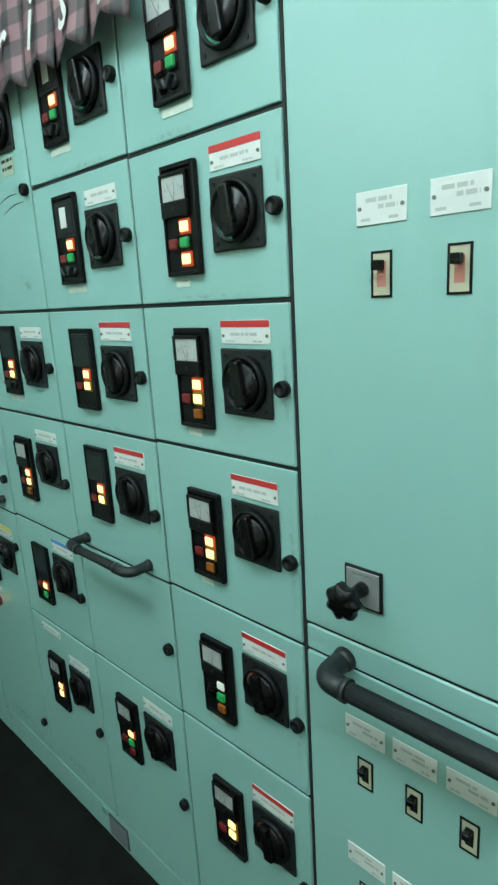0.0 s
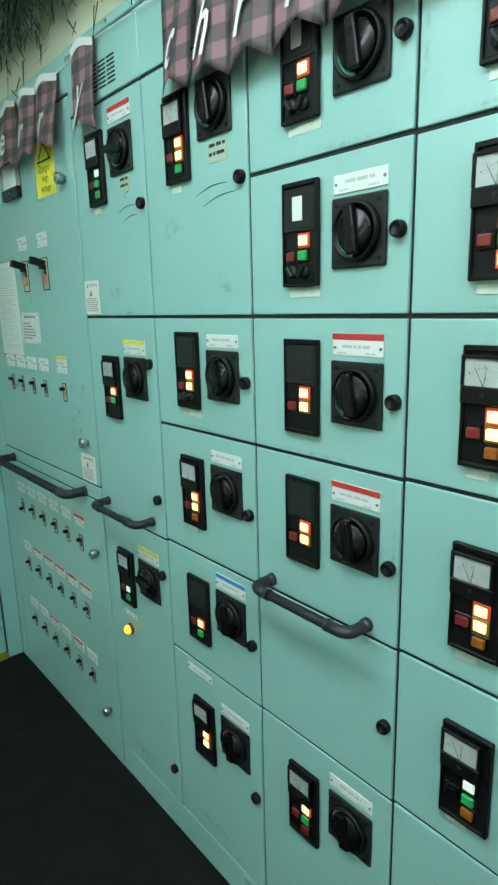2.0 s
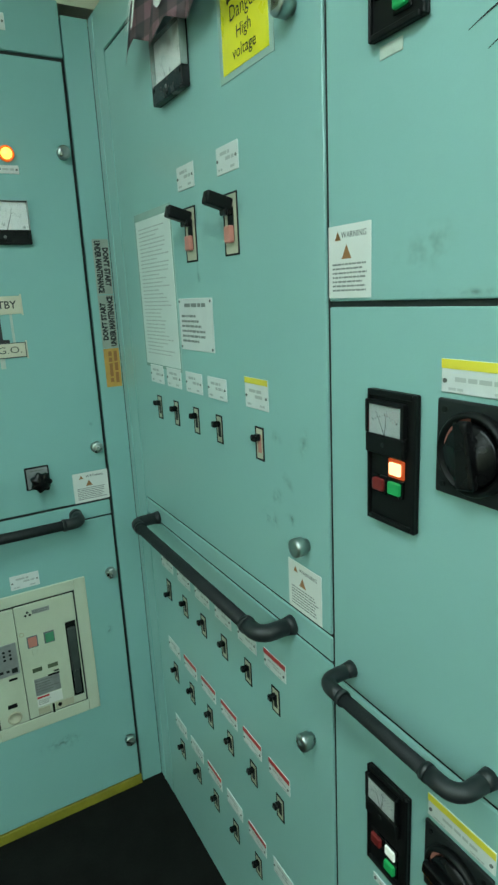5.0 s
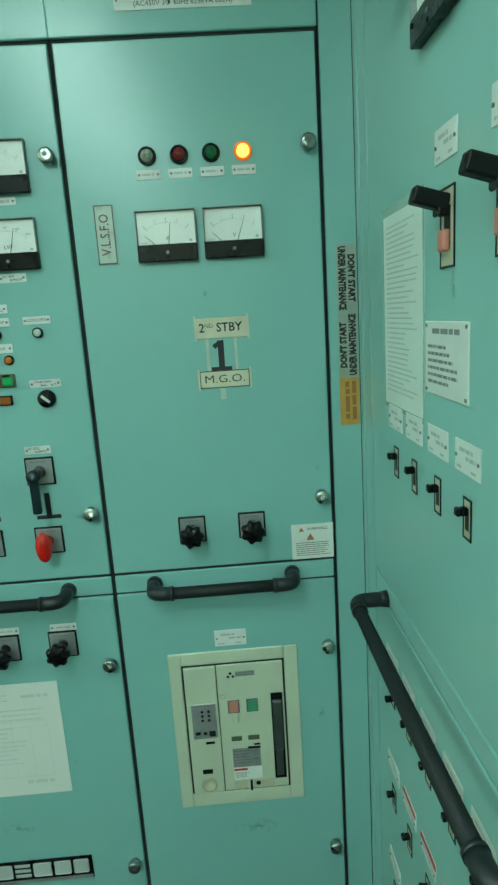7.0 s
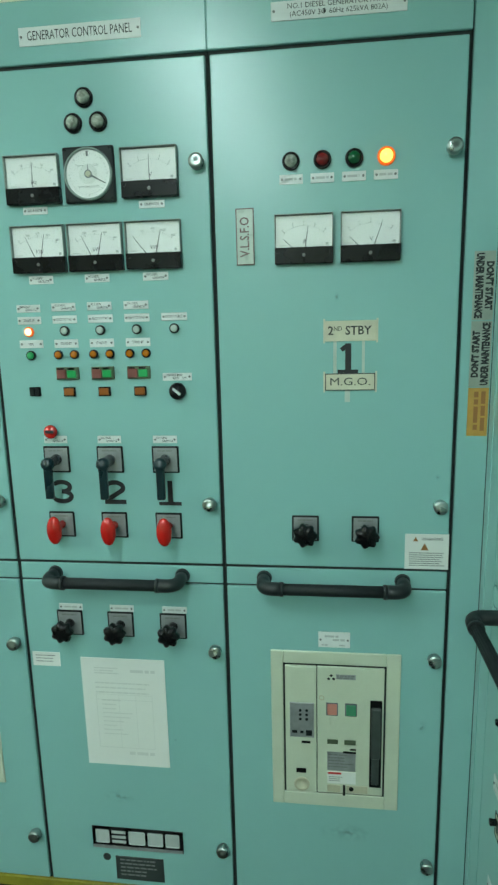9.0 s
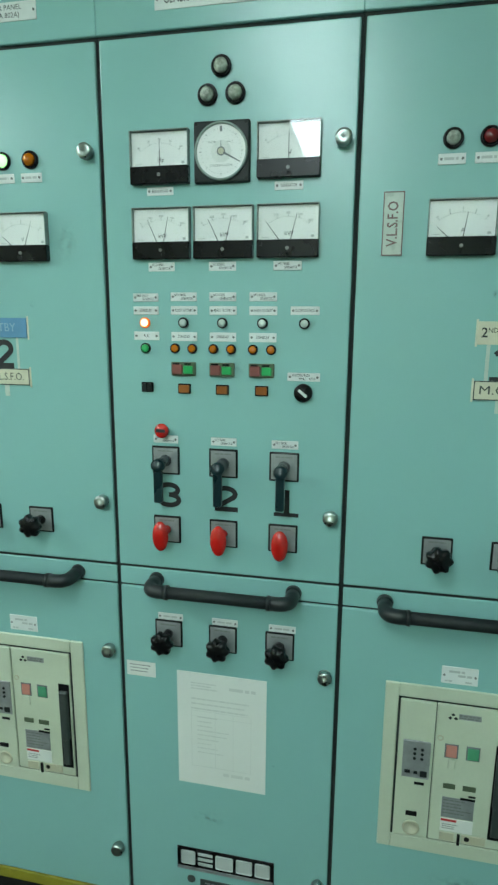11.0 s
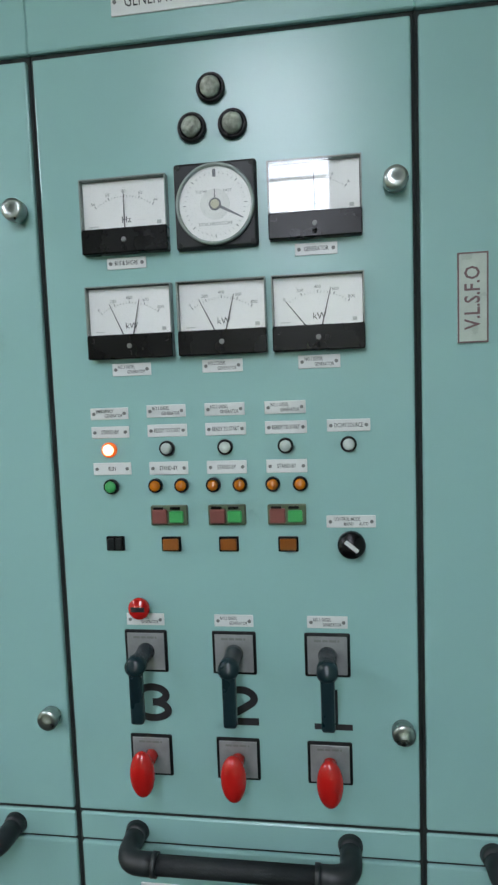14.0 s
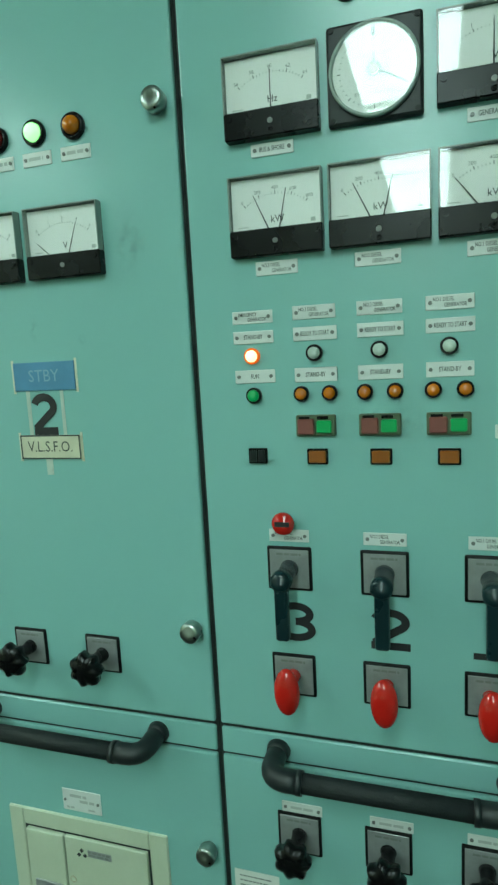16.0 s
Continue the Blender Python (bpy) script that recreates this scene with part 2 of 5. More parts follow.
def smudge_material(name, colour, strength):
    """A soft-edged stain: clear at its rim, broken up by noise."""
    m = bpy.data.materials.new(name)
    m.use_nodes = True
    t = m.node_tree
    b = t.nodes["Principled BSDF"]
    b.inputs["Base Color"].default_value = (*colour, 1)
    b.inputs["Roughness"].default_value = 0.6
    co = t.nodes.new("ShaderNodeTexCoord")
    mp = t.nodes.new("ShaderNodeMapping")
    mp.inputs["Location"].default_value = (-1, 0, -1)
    mp.inputs["Scale"].default_value = (2, 0, 2)
    t.links.new(co.outputs["Generated"], mp.inputs["Vector"])
    ball = t.nodes.new("ShaderNodeTexGradient")
    ball.gradient_type = "QUADRATIC_SPHERE"
    t.links.new(mp.outputs[0], ball.inputs["Vector"])
    geo = t.nodes.new("ShaderNodeNewGeometry")
    n = t.nodes.new("ShaderNodeTexNoise")
    n.inputs["Scale"].default_value, n.inputs["Detail"].default_value = 60.0, 5.0
    t.links.new(geo.outputs["Position"], n.inputs["Vector"])
    r = t.nodes.new("ShaderNodeMapRange")
    r.inputs["From Min"].default_value, r.inputs["From Max"].default_value, r.inputs["To Max"].default_value = 0.42, 0.72, strength
    t.links.new(n.outputs["Fac"], r.inputs["Value"])
    mul = t.nodes.new("ShaderNodeMath")
    mul.operation = "MULTIPLY"
    t.links.new(ball.outputs["Fac"], mul.inputs[0])
    t.links.new(r.outputs[0], mul.inputs[1])
    t.links.new(mul.outputs[0], b.inputs["Alpha"])
    return m


SMUDGE = smudge_material("dark_smudge", (0.05, 0.07, 0.05), 0.65)
STAIN = smudge_material("brown_stain", (0.16, 0.15, 0.08), 0.55)


# ---- building helpers ----
CACHE = {}


def bm_box(x0, x1, y0, y1, z0, z1, bevel=0.0, seg=1):
    bm = bmesh.new()
    bmesh.ops.create_cube(bm, size=1)
    for v in bm.verts:
        v.co = Vector(((x0 + x1) / 2 + v.co.x * (x1 - x0), (y0 + y1) / 2 + v.co.y * (y1 - y0), (z0 + z1) / 2 + v.co.z * (z1 - z0)))
    if bevel:
        bmesh.ops.bevel(bm, geom=bm.edges[:], offset=bevel, segments=seg, affect="EDGES", profile=0.5)
    return bm


def bm_disc(x, z, r, y0, y1, seg=24, bevel=0.0, r2=None):
    """A round body whose axis points out of the panel, from y0 (back) to y1 (front)."""
    bm = bmesh.new()
    bmesh.ops.create_cone(bm, cap_ends=True, segments=seg, radius1=r, radius2=r if r2 is None else r2, depth=abs(y1 - y0))
    bmesh.ops.transform(bm, matrix=Matrix.Translation((x, (y0 + y1) / 2, z)) @ Matrix.Rotation(radians(90), 4, "X"), verts=bm.verts)
    if bevel:
        rim = [e for e in bm.edges if all(abs(v.co.y - y1) < 1e-5 for v in e.verts)]
        bmesh.ops.bevel(bm, geom=rim, offset=bevel, segments=3, affect="EDGES", profile=0.5)
    return bm


def bm_lathe(x, z, profile, seg=24):
    """A turned body round an axis out of the panel: profile of (radius, y)."""
    bm = bmesh.new()
    rings = []
    for r, y in profile:
        rings.append([bm.verts.new((x + r * math.cos(a), y, z + r * math.sin(a))) for a in (2 * math.pi * k / seg for k in range(seg))])
    for a, b in zip(rings, rings[1:]):
        for k in range(seg):
            bm.faces.new((a[k], a[(k + 1) % seg], b[(k + 1) % seg], b[k]))
    bm.faces.new(rings[-1])
    bm.faces.new(rings[0][::-1])
    bmesh.ops.recalc_face_normals(bm, faces=bm.faces)
    for fc in bm.faces:
        fc.smooth = True
    return bm


def bm_tube(points, r, seg=14, rounds=None):
    """A pipe along points; rounds: corner radius."""
    pts = [Vector(p) for p in points]
    if rounds:
        smooth = [pts[0]]
        for a, b, c in zip(pts, pts[1:], pts[2:]):
            d1, d2 = (a - b).normalized(), (c - b).normalized()
            p, q = b + d1 * rounds, b + d2 * rounds
            for k in range(7):
                w = k / 6
                smooth.append(p * (1 - w) ** 2 + b * 2 * w * (1 - w) + q * w * w)
        smooth.append(pts[-1])
        pts = smooth
    bm = bmesh.new()
    rings, side = [], None
    for n, p in enumerate(pts):
        d = (pts[min(n + 1, len(pts) - 1)] - pts[max(n - 1, 0)]).normalized()
        if side is None:
            side = d.orthogonal().normalized()
        side = (side - d * side.dot(d)).normalized()
        up = d.cross(side)
        rr = r[n] if isinstance(r, (list, tuple)) else r
        rings.append([bm.verts.new(p + rr * (side * math.cos(a) + up * math.sin(a))) for a in (2 * math.pi * k / seg for k in range(seg))])
    for a, b in zip(rings, rings[1:]):
        for k in range(seg):
            bm.faces.new((a[k], a[(k + 1) % seg], b[(k + 1) % seg], b[k]))
    bm.faces.new(rings[-1])
    bm.faces.new(rings[0][::-1])
    bmesh.ops.recalc_face_normals(bm, faces=bm.faces)
    for fc in bm.faces:
        fc.smooth = len(fc.verts) == 4
    return bm


def join(*bms):
    """One bmesh out of several."""
    out = bms[0]
    for b in bms[1:]:
        me = bpy.data.meshes.new("tmp")
        b.to_mesh(me)
        b.free()
        out.from_mesh(me)
        bpy.data.meshes.remove(me)
    return out


def part(name, bm, material, parent, label=""):
    """Links a bmesh as one mesh object under a thing or a part."""
    me = bpy.data.meshes.new(name)
    bm.to_mesh(me)
    bm.free()
    me.materials.append(material)
    ob = new(name, me)
    ob.parent = parent
    if label:
        ob["label"] = label
    return ob


def shared(name, key, build, material, parent, at=(0, 0, 0), label=""):
    """Like part(), for alike parts that share one mesh; build() gives the bmesh round its own origin."""
    if key not in CACHE:
        me = bpy.data.meshes.new(name)
        bm = build()
        bm.to_mesh(me)
        bm.free()
        me.materials.append(material)
        CACHE[key] = me
    ob = new(name, CACHE[key])
    ob.parent = parent
    ob.location = at
    if label:
        ob["label"] = label
    return ob


def thing(name, m, label, category, group="", kind=""):
    ob = new(name)
    ob.empty_display_size = 0.05
    ob.matrix_world = m
    return tagged(ob, label, category, group, kind)


def setting(name, bm, material, label, category, m=Matrix.Identity(4)):
    ob = part(name, bm, material, None)
    ob.matrix_world = m
    return tagged(ob, label, category, kind="structure")


def text_bm(words, height, x, z, y, spread=1.0, align="CENTER", turn=0.0, bold=0.0):
    """Raised lettering on a panel, its middle at (x, z); height is that of the capitals."""
    cu = bpy.data.curves.new("words", "FONT")
    cu.body, cu.size, cu.align_x, cu.align_y = words, height / 0.72, align, "CENTER"
    cu.resolution_u, cu.offset = 2, bold * height
    ob = bpy.data.objects.new("words", cu)
    me = bpy.data.meshes.new_from_object(ob)
    bm = bmesh.new()
    bm.from_mesh(me)
    m = Matrix.Translation((x, y, z)) @ Matrix.Rotation(radians(turn), 4, "Y") @ Matrix.Rotation(radians(90), 4, "X") @ Matrix.Diagonal((spread, 1, 1, 1))
    bmesh.ops.transform(bm, matrix=m, verts=bm.verts)
    bpy.data.objects.remove(ob)
    bpy.data.curves.remove(cu)
    bpy.data.meshes.remove(me)
    return bm


def stroke_bm(path, width, y):
    """A flat ribbon of even width along a path of (x, z)."""
    pts = [Vector((x, 0, z)) for x, z in path]
    bm = bmesh.new()
    rows = []
    for n, p in enumerate(pts):
        d = (pts[min(n + 1, len(pts) - 1)] - pts[max(n - 1, 0)]).normalized()
        s = Vector((-d.z, 0, d.x)) * width / 2
        rows.append([bm.verts.new((q.x, y, q.z)) for q in (p + s, p - s)])
    for a, b in zip(rows, rows[1:]):
        bm.faces.new((a[0], a[1], b[1], b[0]))
    bmesh.ops.recalc_face_normals(bm, faces=bm.faces)
    return bm


def number_bm(n, height, x, z, y, wide=1.0):
    """A heavy decal figure cut from vinyl."""
    arc = lambda cx, cz, rx, rz, a0, a1: [(x + height * wide * (cx + rx * math.cos(radians(a0 + (a1 - a0) * k / 16))), z + height * (cz + rz * math.sin(radians(a0 + (a1 - a0) * k / 16)))) for k in range(17)]
    at = lambda cx, cz: (x + height * wide * cx, z + height * cz)
    w = height * 0.195
    if n == "3":
        return join(stroke_bm(arc(0, 0.21, 0.27, 0.205, 155, -90), w, y), stroke_bm(arc(0, -0.20, 0.30, 0.215, 90, -155), w, y - 0.0002))
    if n == "2":
        return join(stroke_bm(arc(0, 0.19, 0.27, 0.225, 165, -35) + [at(-0.28, -0.36)], w, y), stroke_bm([at(-0.33, -0.42), at(0.35, -0.42)], w, y - 0.0002))
    out = join(stroke_bm([at(0.02, -0.5), at(0.02, 0.5)], w * 1.05, y), stroke_bm([at(-0.34, -0.47), at(0.36, -0.47)], w * 0.8, y - 0.0002))
    return out if wide > 1 else join(out, stroke_bm([at(-0.22, 0.28), at(-0.02, 0.43)], w * 0.8, y - 0.0003))


def bars_bm(x0, x1, z0, z1, rows, y, seed=0, fill=0.55, ragged=0.3):
    """Rows of plain bars where writing cannot be read."""
    rnd = random.Random(seed)
    bm = bmesh.new()
    pitch = (z1 - z0) / rows
    for n in range(rows):
        top = z1 - n * pitch
        x, end = x0, x1 - (x1 - x0) * ragged * rnd.random()
        while x < end:
            w = min(end - x, pitch * fill * rnd.uniform(1.2, 4.5))
            vs = [bm.verts.new(c) for c in ((x, y, top - pitch * fill), (x + w, y, top - pitch * fill), (x + w, y, top), (x, y, top))]
            bm.faces.new(vs)
            x += w + pitch * fill * 0.5
    return bm


# ---- the two boards: where their seams run ----
COLS = [0.948, 1.312, 1.677, 2.041, 2.406]      # starter columns along the long board
E_LINE, TOP_LINE = 1.50, 2.022
FLOOR_Z = -0.02
FRONT = pose(0, 0, 0)                           # long board: local x runs along it, local y into it
SIDE = pose(0, 0, 0, 0, 0, 90)                  # generator board: local x is world y


# ---- fittings shared by both boards ----
def screws(parent, spots, y, r=0.0028, material=None):
    for n, (x, z) in enumerate(spots):
        shared("screw", ("screw", r, material is None), lambda: bm_disc(0, 0, r, 0, -0.0015, 8), material or STEEL, parent, (x, y, z))


def print_bm(w, z0, z1, rows, seed):
    """Unreadable engraving: a title of one or two lines, and two short notes along the foot."""
    h = z1 - z0
    c = h * (0.16 if rows < 3 else 0.13)
    out = []
    if rows == 1:
        return bars_bm(-w * 0.28, w * 0.28, z0 + h * 0.36, z0 + h * 0.64, 1, -0.0023, seed, 0.9, 0.1)
    if rows == 2:
        out.append(bars_bm(-w * (0.26 + 0.02 * seed), w * 0.28, z0 + h * 0.50, z0 + h * 0.50 + c * 1.2, 1, -0.0023, seed, 1.0, 0.05))
    else:
        out.append(bars_bm(-w * 0.30, w * 0.25, z0 + h * 0.66, z0 + h * 0.66 + c, 1, -0.0023, seed, 1.0, 0.2))
        out.append(bars_bm(-w * 0.05, w * 0.34, z0 + h * 0.44, z0 + h * 0.44 + c, 1, -0.0023, seed + 1, 1.0, 0.1))
    out.append(bars_bm(-w * 0.40, -w * 0.20, z0 + h * 0.12, z0 + h * 0.12 + c * 0.7, 1, -0.0023, seed + 2, 1.0, 0.1))
    out.append(bars_bm(w * 0.16, w * 0.36, z0 + h * 0.12, z0 + h * 0.12 + c * 0.7, 1, -0.0023, seed + 3, 1.0, 0.1))
    return join(*out)


def nameplate(parent, x0, x1, z0, z1, words="", band=None, y=0.0, rows=2, seed=1, name="nameplate", size=None, material=None, ink=None):
    """A white plate with two screws, and its lettering or plain bars; band: a coloured stripe along its top."""
    w, h = x1 - x0, z1 - z0
    key = ("plate", round(w, 3), round(h, 3), material.name if material else "white")
    p = shared(name, key, lambda: bm_box(-w / 2, w / 2, -0.0018, 0, -h / 2, h / 2, 0.0006), material or WHITE, parent, ((x0 + x1) / 2, y, (z0 + z1) / 2))
    top = h / 2
    if band:
        shared("band", ("band", round(w, 3), band.name), lambda: bm_box(-w / 2, w / 2, -0.0026, -0.0017, -0.0052, 0.0052, 0.0003), band, p, (0, 0, top - 0.0054), "coloured warning band")
        top -= 0.011
    mid = (top - h / 2) / 2
    if words:
        lines = words.split("|")
        gap = (top + h / 2) / (len(lines) + 0.5)
        cap = size or (0.0062 if len(lines) == 1 else 0.0050)
        bms = []
        for n, line in enumerate(lines):
            bm = text_bm(line, cap, 0, 0, -0.0023, bold=0.0 if size else 0.015)
            wide = max(q.co.x for q in bm.verts) * 2
            fit = min(1.0 if size else 0.66, w * (0.86 if size else 0.66) / wide)
            side = 0 if len(lines) == 1 or size else (w * 0.35 - wide * fit / 2) * (2 * n - 1)
            height = top - gap * (n + 0.75) if len(lines) > 1 else mid
            for q in bm.verts:
                q.co.x, q.co.z = q.co.x * fit + side, q.co.z + height
            bms.append(bm)
        part("lettering", join(*bms), ink or (INK if size else INK_PLATE), p)
    elif rows:
        key = ("bars", round(w, 3), round(h, 3), band is None, rows, seed % 4)
        shared("print", key, lambda: print_bm(w, -h / 2, top, rows, seed % 4), INK_PALE, p)
    if w > 0.04:
        screws(p, [(-w / 2 + 0.0055, mid), (w / 2 - 0.0055, mid)], -0.0018, 0.0026)
    return p


def door_lock(parent, x, z):
    k = shared("lock", "lock", lambda: bm_lathe(0, 0, [(0.0130, 0), (0.0130, -0.009), (0.0118, -0.012), (0.0095, -0.0126), (0.0090, -0.0118), (0.0, -0.0116)], 22), BLACK, parent, (x, 0, z), "black round door lock")
    return k


def chrome_knob(parent, x, z):
    prof = [(0.011, 0), (0.011, -0.006), (0.0155, -0.009), (0.0160, -0.0225), (0.0150, -0.0255), (0.010, -0.0266), (0.0, -0.0270)]
    return shared("door_knob", "chrome_knob", lambda: bm_lathe(0, 0, prof, 26), CHROME, parent, (x, 0, z), "round chrome door knob")


def bm_needle(x, z, angle, length, y, w=0.0011):
    a = radians(angle)
    d, s = Vector((math.sin(a), 0, math.cos(a))), Vector((math.cos(a), 0, -math.sin(a)))
    o = Vector((x, y, z))
    bm = bmesh.new()
    bm.faces.new([bm.verts.new(o + s * w), bm.verts.new(o - s * w), bm.verts.new(o + d * length - s * w * 0.4), bm.verts.new(o + d * length + s * w * 0.4)][::-1])
    return bm


def bm_scale(x, z, r, a0, a1, ticks, y, size=0.004):
    """Tick marks along an arc."""
    bms = []
    bm = bmesh.new()
    for n in range(ticks + 1):
        a = radians(a0 + (a1 - a0) * n / ticks)
        d, s = Vector((math.sin(a), 0, math.cos(a))), Vector((math.cos(a), 0, -math.sin(a)))
        l, w = (size, 0.0006) if n % 5 == 0 else (size * 0.55, 0.00035)
        o = Vector((x, y, z)) + d * r
        bm.faces.new([bm.verts.new(v) for v in (o - s * w, o + s * w, o + s * w + d * l, o - s * w + d * l)])
    return bm


def panel_meter(parent, x0, z0, word="kW", needles=((-24, 0.052), (12, 0.056)), spread=37, w=0.124, h=0.102, bar=None, figures=None):
    """A rectangular switchboard meter: black lower cover, white dial under a clear window."""
    c = shared("meter", ("case", w, h), lambda: join(bm_box(0, w, -0.017, 0, 0, 0.034, 0.0015), bm_box(0, w, -0.004, 0, 0.034, h, 0.001)), bar or BLACK_GLOSS, parent, (x0, 0, z0), "rectangular panel meter with white dial")
    shared("dial", ("dial", w, h), lambda: bm_box(0.0025, w - 0.0025, -0.0075, -0.004, 0.034, h - 0.003), DIAL, c, (0, 0, 0), "white dial")
    sides = lambda: join(bm_box(0, 0.0018, -0.0165, -0.003, 0.034, h, 0.0004), bm_box(w - 0.0018, w, -0.0165, -0.003, 0.034, h, 0.0004), bm_box(0.0018, w - 0.0018, -0.0165, -0.003, h - 0.0018, h, 0.0004))
    shared("cover_frame", ("cover", w, h), sides, CLEAR_EDGE, c, (0, 0, 0), "clear moulded meter cover")
    g = shared("window", ("pane", w, h), lambda: bm_box(0.0019, w - 0.0019, -0.0160, -0.0150, 0.0345, h - 0.0020), PANE, c)
    g.visible_shadow = False
    cx, r = w / 2, 0.067
    marks = [bm_scale(cx, 0.010, r, -spread, spread, 20, -0.0079, 0.0042)]
    for n in range(5):
        a = radians(-spread + 2 * spread * n / 4)
        f = (figures or ("0", "200", "400", "600", "800"))[n]
        marks.append(text_bm(f, 0.0046, cx + (r + 0.0080) * math.sin(a), 0.010 + (r + 0.0080) * math.cos(a), -0.0079))
    part("unit_mark", text_bm(word, 0.0088, cx + 0.002, 0.046, -0.0079), INK, c)
    shared("small_print", "mfoot", lambda: bm_box(0.010, 0.024, -0.0081, -0.0076, 0.0385, 0.0395), INK_PALE, c)
    shared("class_mark", "mclass", lambda: bm_box(-0.003, 0.003, -0.0081, -0.0076, 0.038, 0.043), INK_PALE, c, (w - 0.013, 0, 0))
    part("scale", join(*marks), INK_SOFT, c)
    for a, l in needles:
        part("needle", bm_needle(cx, 0.012, a, l + 0.010, -0.010), INK, c)
    screws(c, [(0.008, 0.026), (w - 0.008, 0.026)], -0.017, 0.0035, BLACK_GLOSS)
    shared("zero_screw", "zero", lambda: bm_disc(0, 0, 0.0036, 0, -0.0015, 12, 0.0005), STEEL, c, (cx, -0.017, 0.0175))
    shared("cover_screw", "coverscrew", lambda: bm_lathe(0, 0, [(0.0034, 0), (0.0034, -0.0012), (0.002, -0.0012), (0.0018, -0.0004), (0, -0.0004)], 12), BLACK_GLOSS, c, (cx, -0.017, 0.0075))
    return c


def square_plate(parent, x0, z0, name, s=0.065):
    """The silver escutcheon of a rotary switch, in a black rim."""
    p = shared(name, ("rim", s), lambda: bm_box(0, s, -0.005, 0, 0, s, 0.0025, 2), BLACK, parent, (x0, 0, z0), "rotary switch on a silver square plate")
    shared("face_plate", ("face", s), lambda: bm_box(0.0042, s - 0.0042, -0.0058, -0.0045, 0.0042, s - 0.0042, 0.0006), BRUSHED, p, (0, 0, 0), "brushed silver plate with worn marks")
    part("marks", bars_bm(s * 0.22, s * 0.78, s * 0.76, s * 0.86, 1, -0.0062, 3, 0.5, 0.1), INK_SOFT, p)
    return p


def star_knob(parent, x0, z0, s=0.065, out=0.052):
    p = square_plate(parent, x0, z0, "selector_switch", s)
    c = s / 2
    shared("stem", ("stem", s, out), lambda: bm_lathe(c, c, [(0.012, -0.005), (0.0105, -0.012), (0.0095, -out + 0.012), (0.014, -out + 0.006)], 18), BLACK_GLOSS, p)

    def star():
        bm = bmesh.new()
        rings, lobes, n = [], 7, 42
        for k, y in ((0.80, -out + 0.010), (0.98, -out + 0.006), (1.0, -out - 0.004), (0.90, -out - 0.010), (0.60, -out - 0.0135), (0.2, -out - 0.0145)):
            ring = []
            for i in range(n):
                a = 2 * math.pi * i / n
                r = (0.0258 + 0.0030 * math.cos(lobes * a)) * k
                ring.append(bm.verts.new((c + r * math.cos(a), y, c + r * math.sin(a))))
            rings.append(ring)
        for a, b in zip(rings, rings[1:]):
            for i in range(n):
                bm.faces.new((a[i], a[(i + 1) % n], b[(i + 1) % n], b[i]))
        bm.faces.new(rings[0]), bm.faces.new(rings[-1])
        bmesh.ops.recalc_face_normals(bm, faces=bm.faces)
        for f in bm.faces:
            f.smooth = True
        return bm

    shared("star_knob", ("star", s, out), star, BLACK_GLOSS, p, (0, 0, 0), "glossy black star-shaped knob")
    return p


def handrail(parent, xa, xb, z, out=0.062, r=0.0165, drop=0.0):
    """A grey ribbed pipe rail with two elbows standing off the panel, each flared at its foot."""
    bm = bm_tube([(xa + 0.03, -out, z - drop), (xb - 0.03, -out, z - drop)], r * 0.84, 36)
    for n, v in enumerate(bm.verts):
        if n % 2:
            v.co.y, v.co.z = -out + (v.co.y + out) * 0.89, z - drop + (v.co.z - z + drop) * 0.89
    h = part("handrail", bm, PVC_WRAP, parent, "dark grey ribbed pipe handrail")
    for x, s in ((xa, 1), (xb, -1)):
        pts = [(x, 0, z), (x, -out, z - drop), (x + s * 0.046, -out, z - drop)]
        e = part("elbow", bm_tube(pts, r * 0.98, 18, rounds=min(0.028, out * 0.45)), PVC, h)
        part("foot", bm_tube([(x, 0, z), (x, -0.014, z)], [r * 1.16, r * 0.99], 18), PVC, e)
        part("collar", bm_tube([(x + s * 0.042, -out, z - drop), (x + s * 0.050, -out, z - drop)], r * 1.05, 18), PVC, h)
    return h


def warning_sticker(name, m, x0, x1, z0, z1, seed=1, two=True):
    t = thing(name, m, "white warning sticker with triangles and small print", "sticker", "warning stickers")
    part("sheet", bm_box(x0, x1, -0.0012, 0, z0, z1), PAPER, t)
    w, h = x1 - x0, z1 - z0
    bm = bmesh.new()
    for cx, cz, s in ((x0 + w * 0.24, z1 - h * 0.14, h * 0.07), (x0 + w * 0.45, z1 - h * 0.36, h * 0.11)):
        bm.faces.new([bm.verts.new(v) for v in ((cx - s, -0.0016, cz - s * 0.9), (cx + s, -0.0016, cz - s * 0.9), (cx, -0.0016, cz + s * 0.9))])
    part("triangles", bm, AMBER_INK, t)
    part("heading", text_bm("WARNING", h * 0.085, x0 + w * 0.62, z1 - h * 0.14, -0.0016, min(1, w * 0.55 / (7 * h * 0.085 * 0.9))), INK, t)
    part("small_print", bars_bm(x0 + w * 0.1, x1 - w * 0.08, z0 + h * 0.06, z1 - h * 0.52, 7, -0.0016, seed, 0.42, 0.15), INK_SOFT, t)
    return t


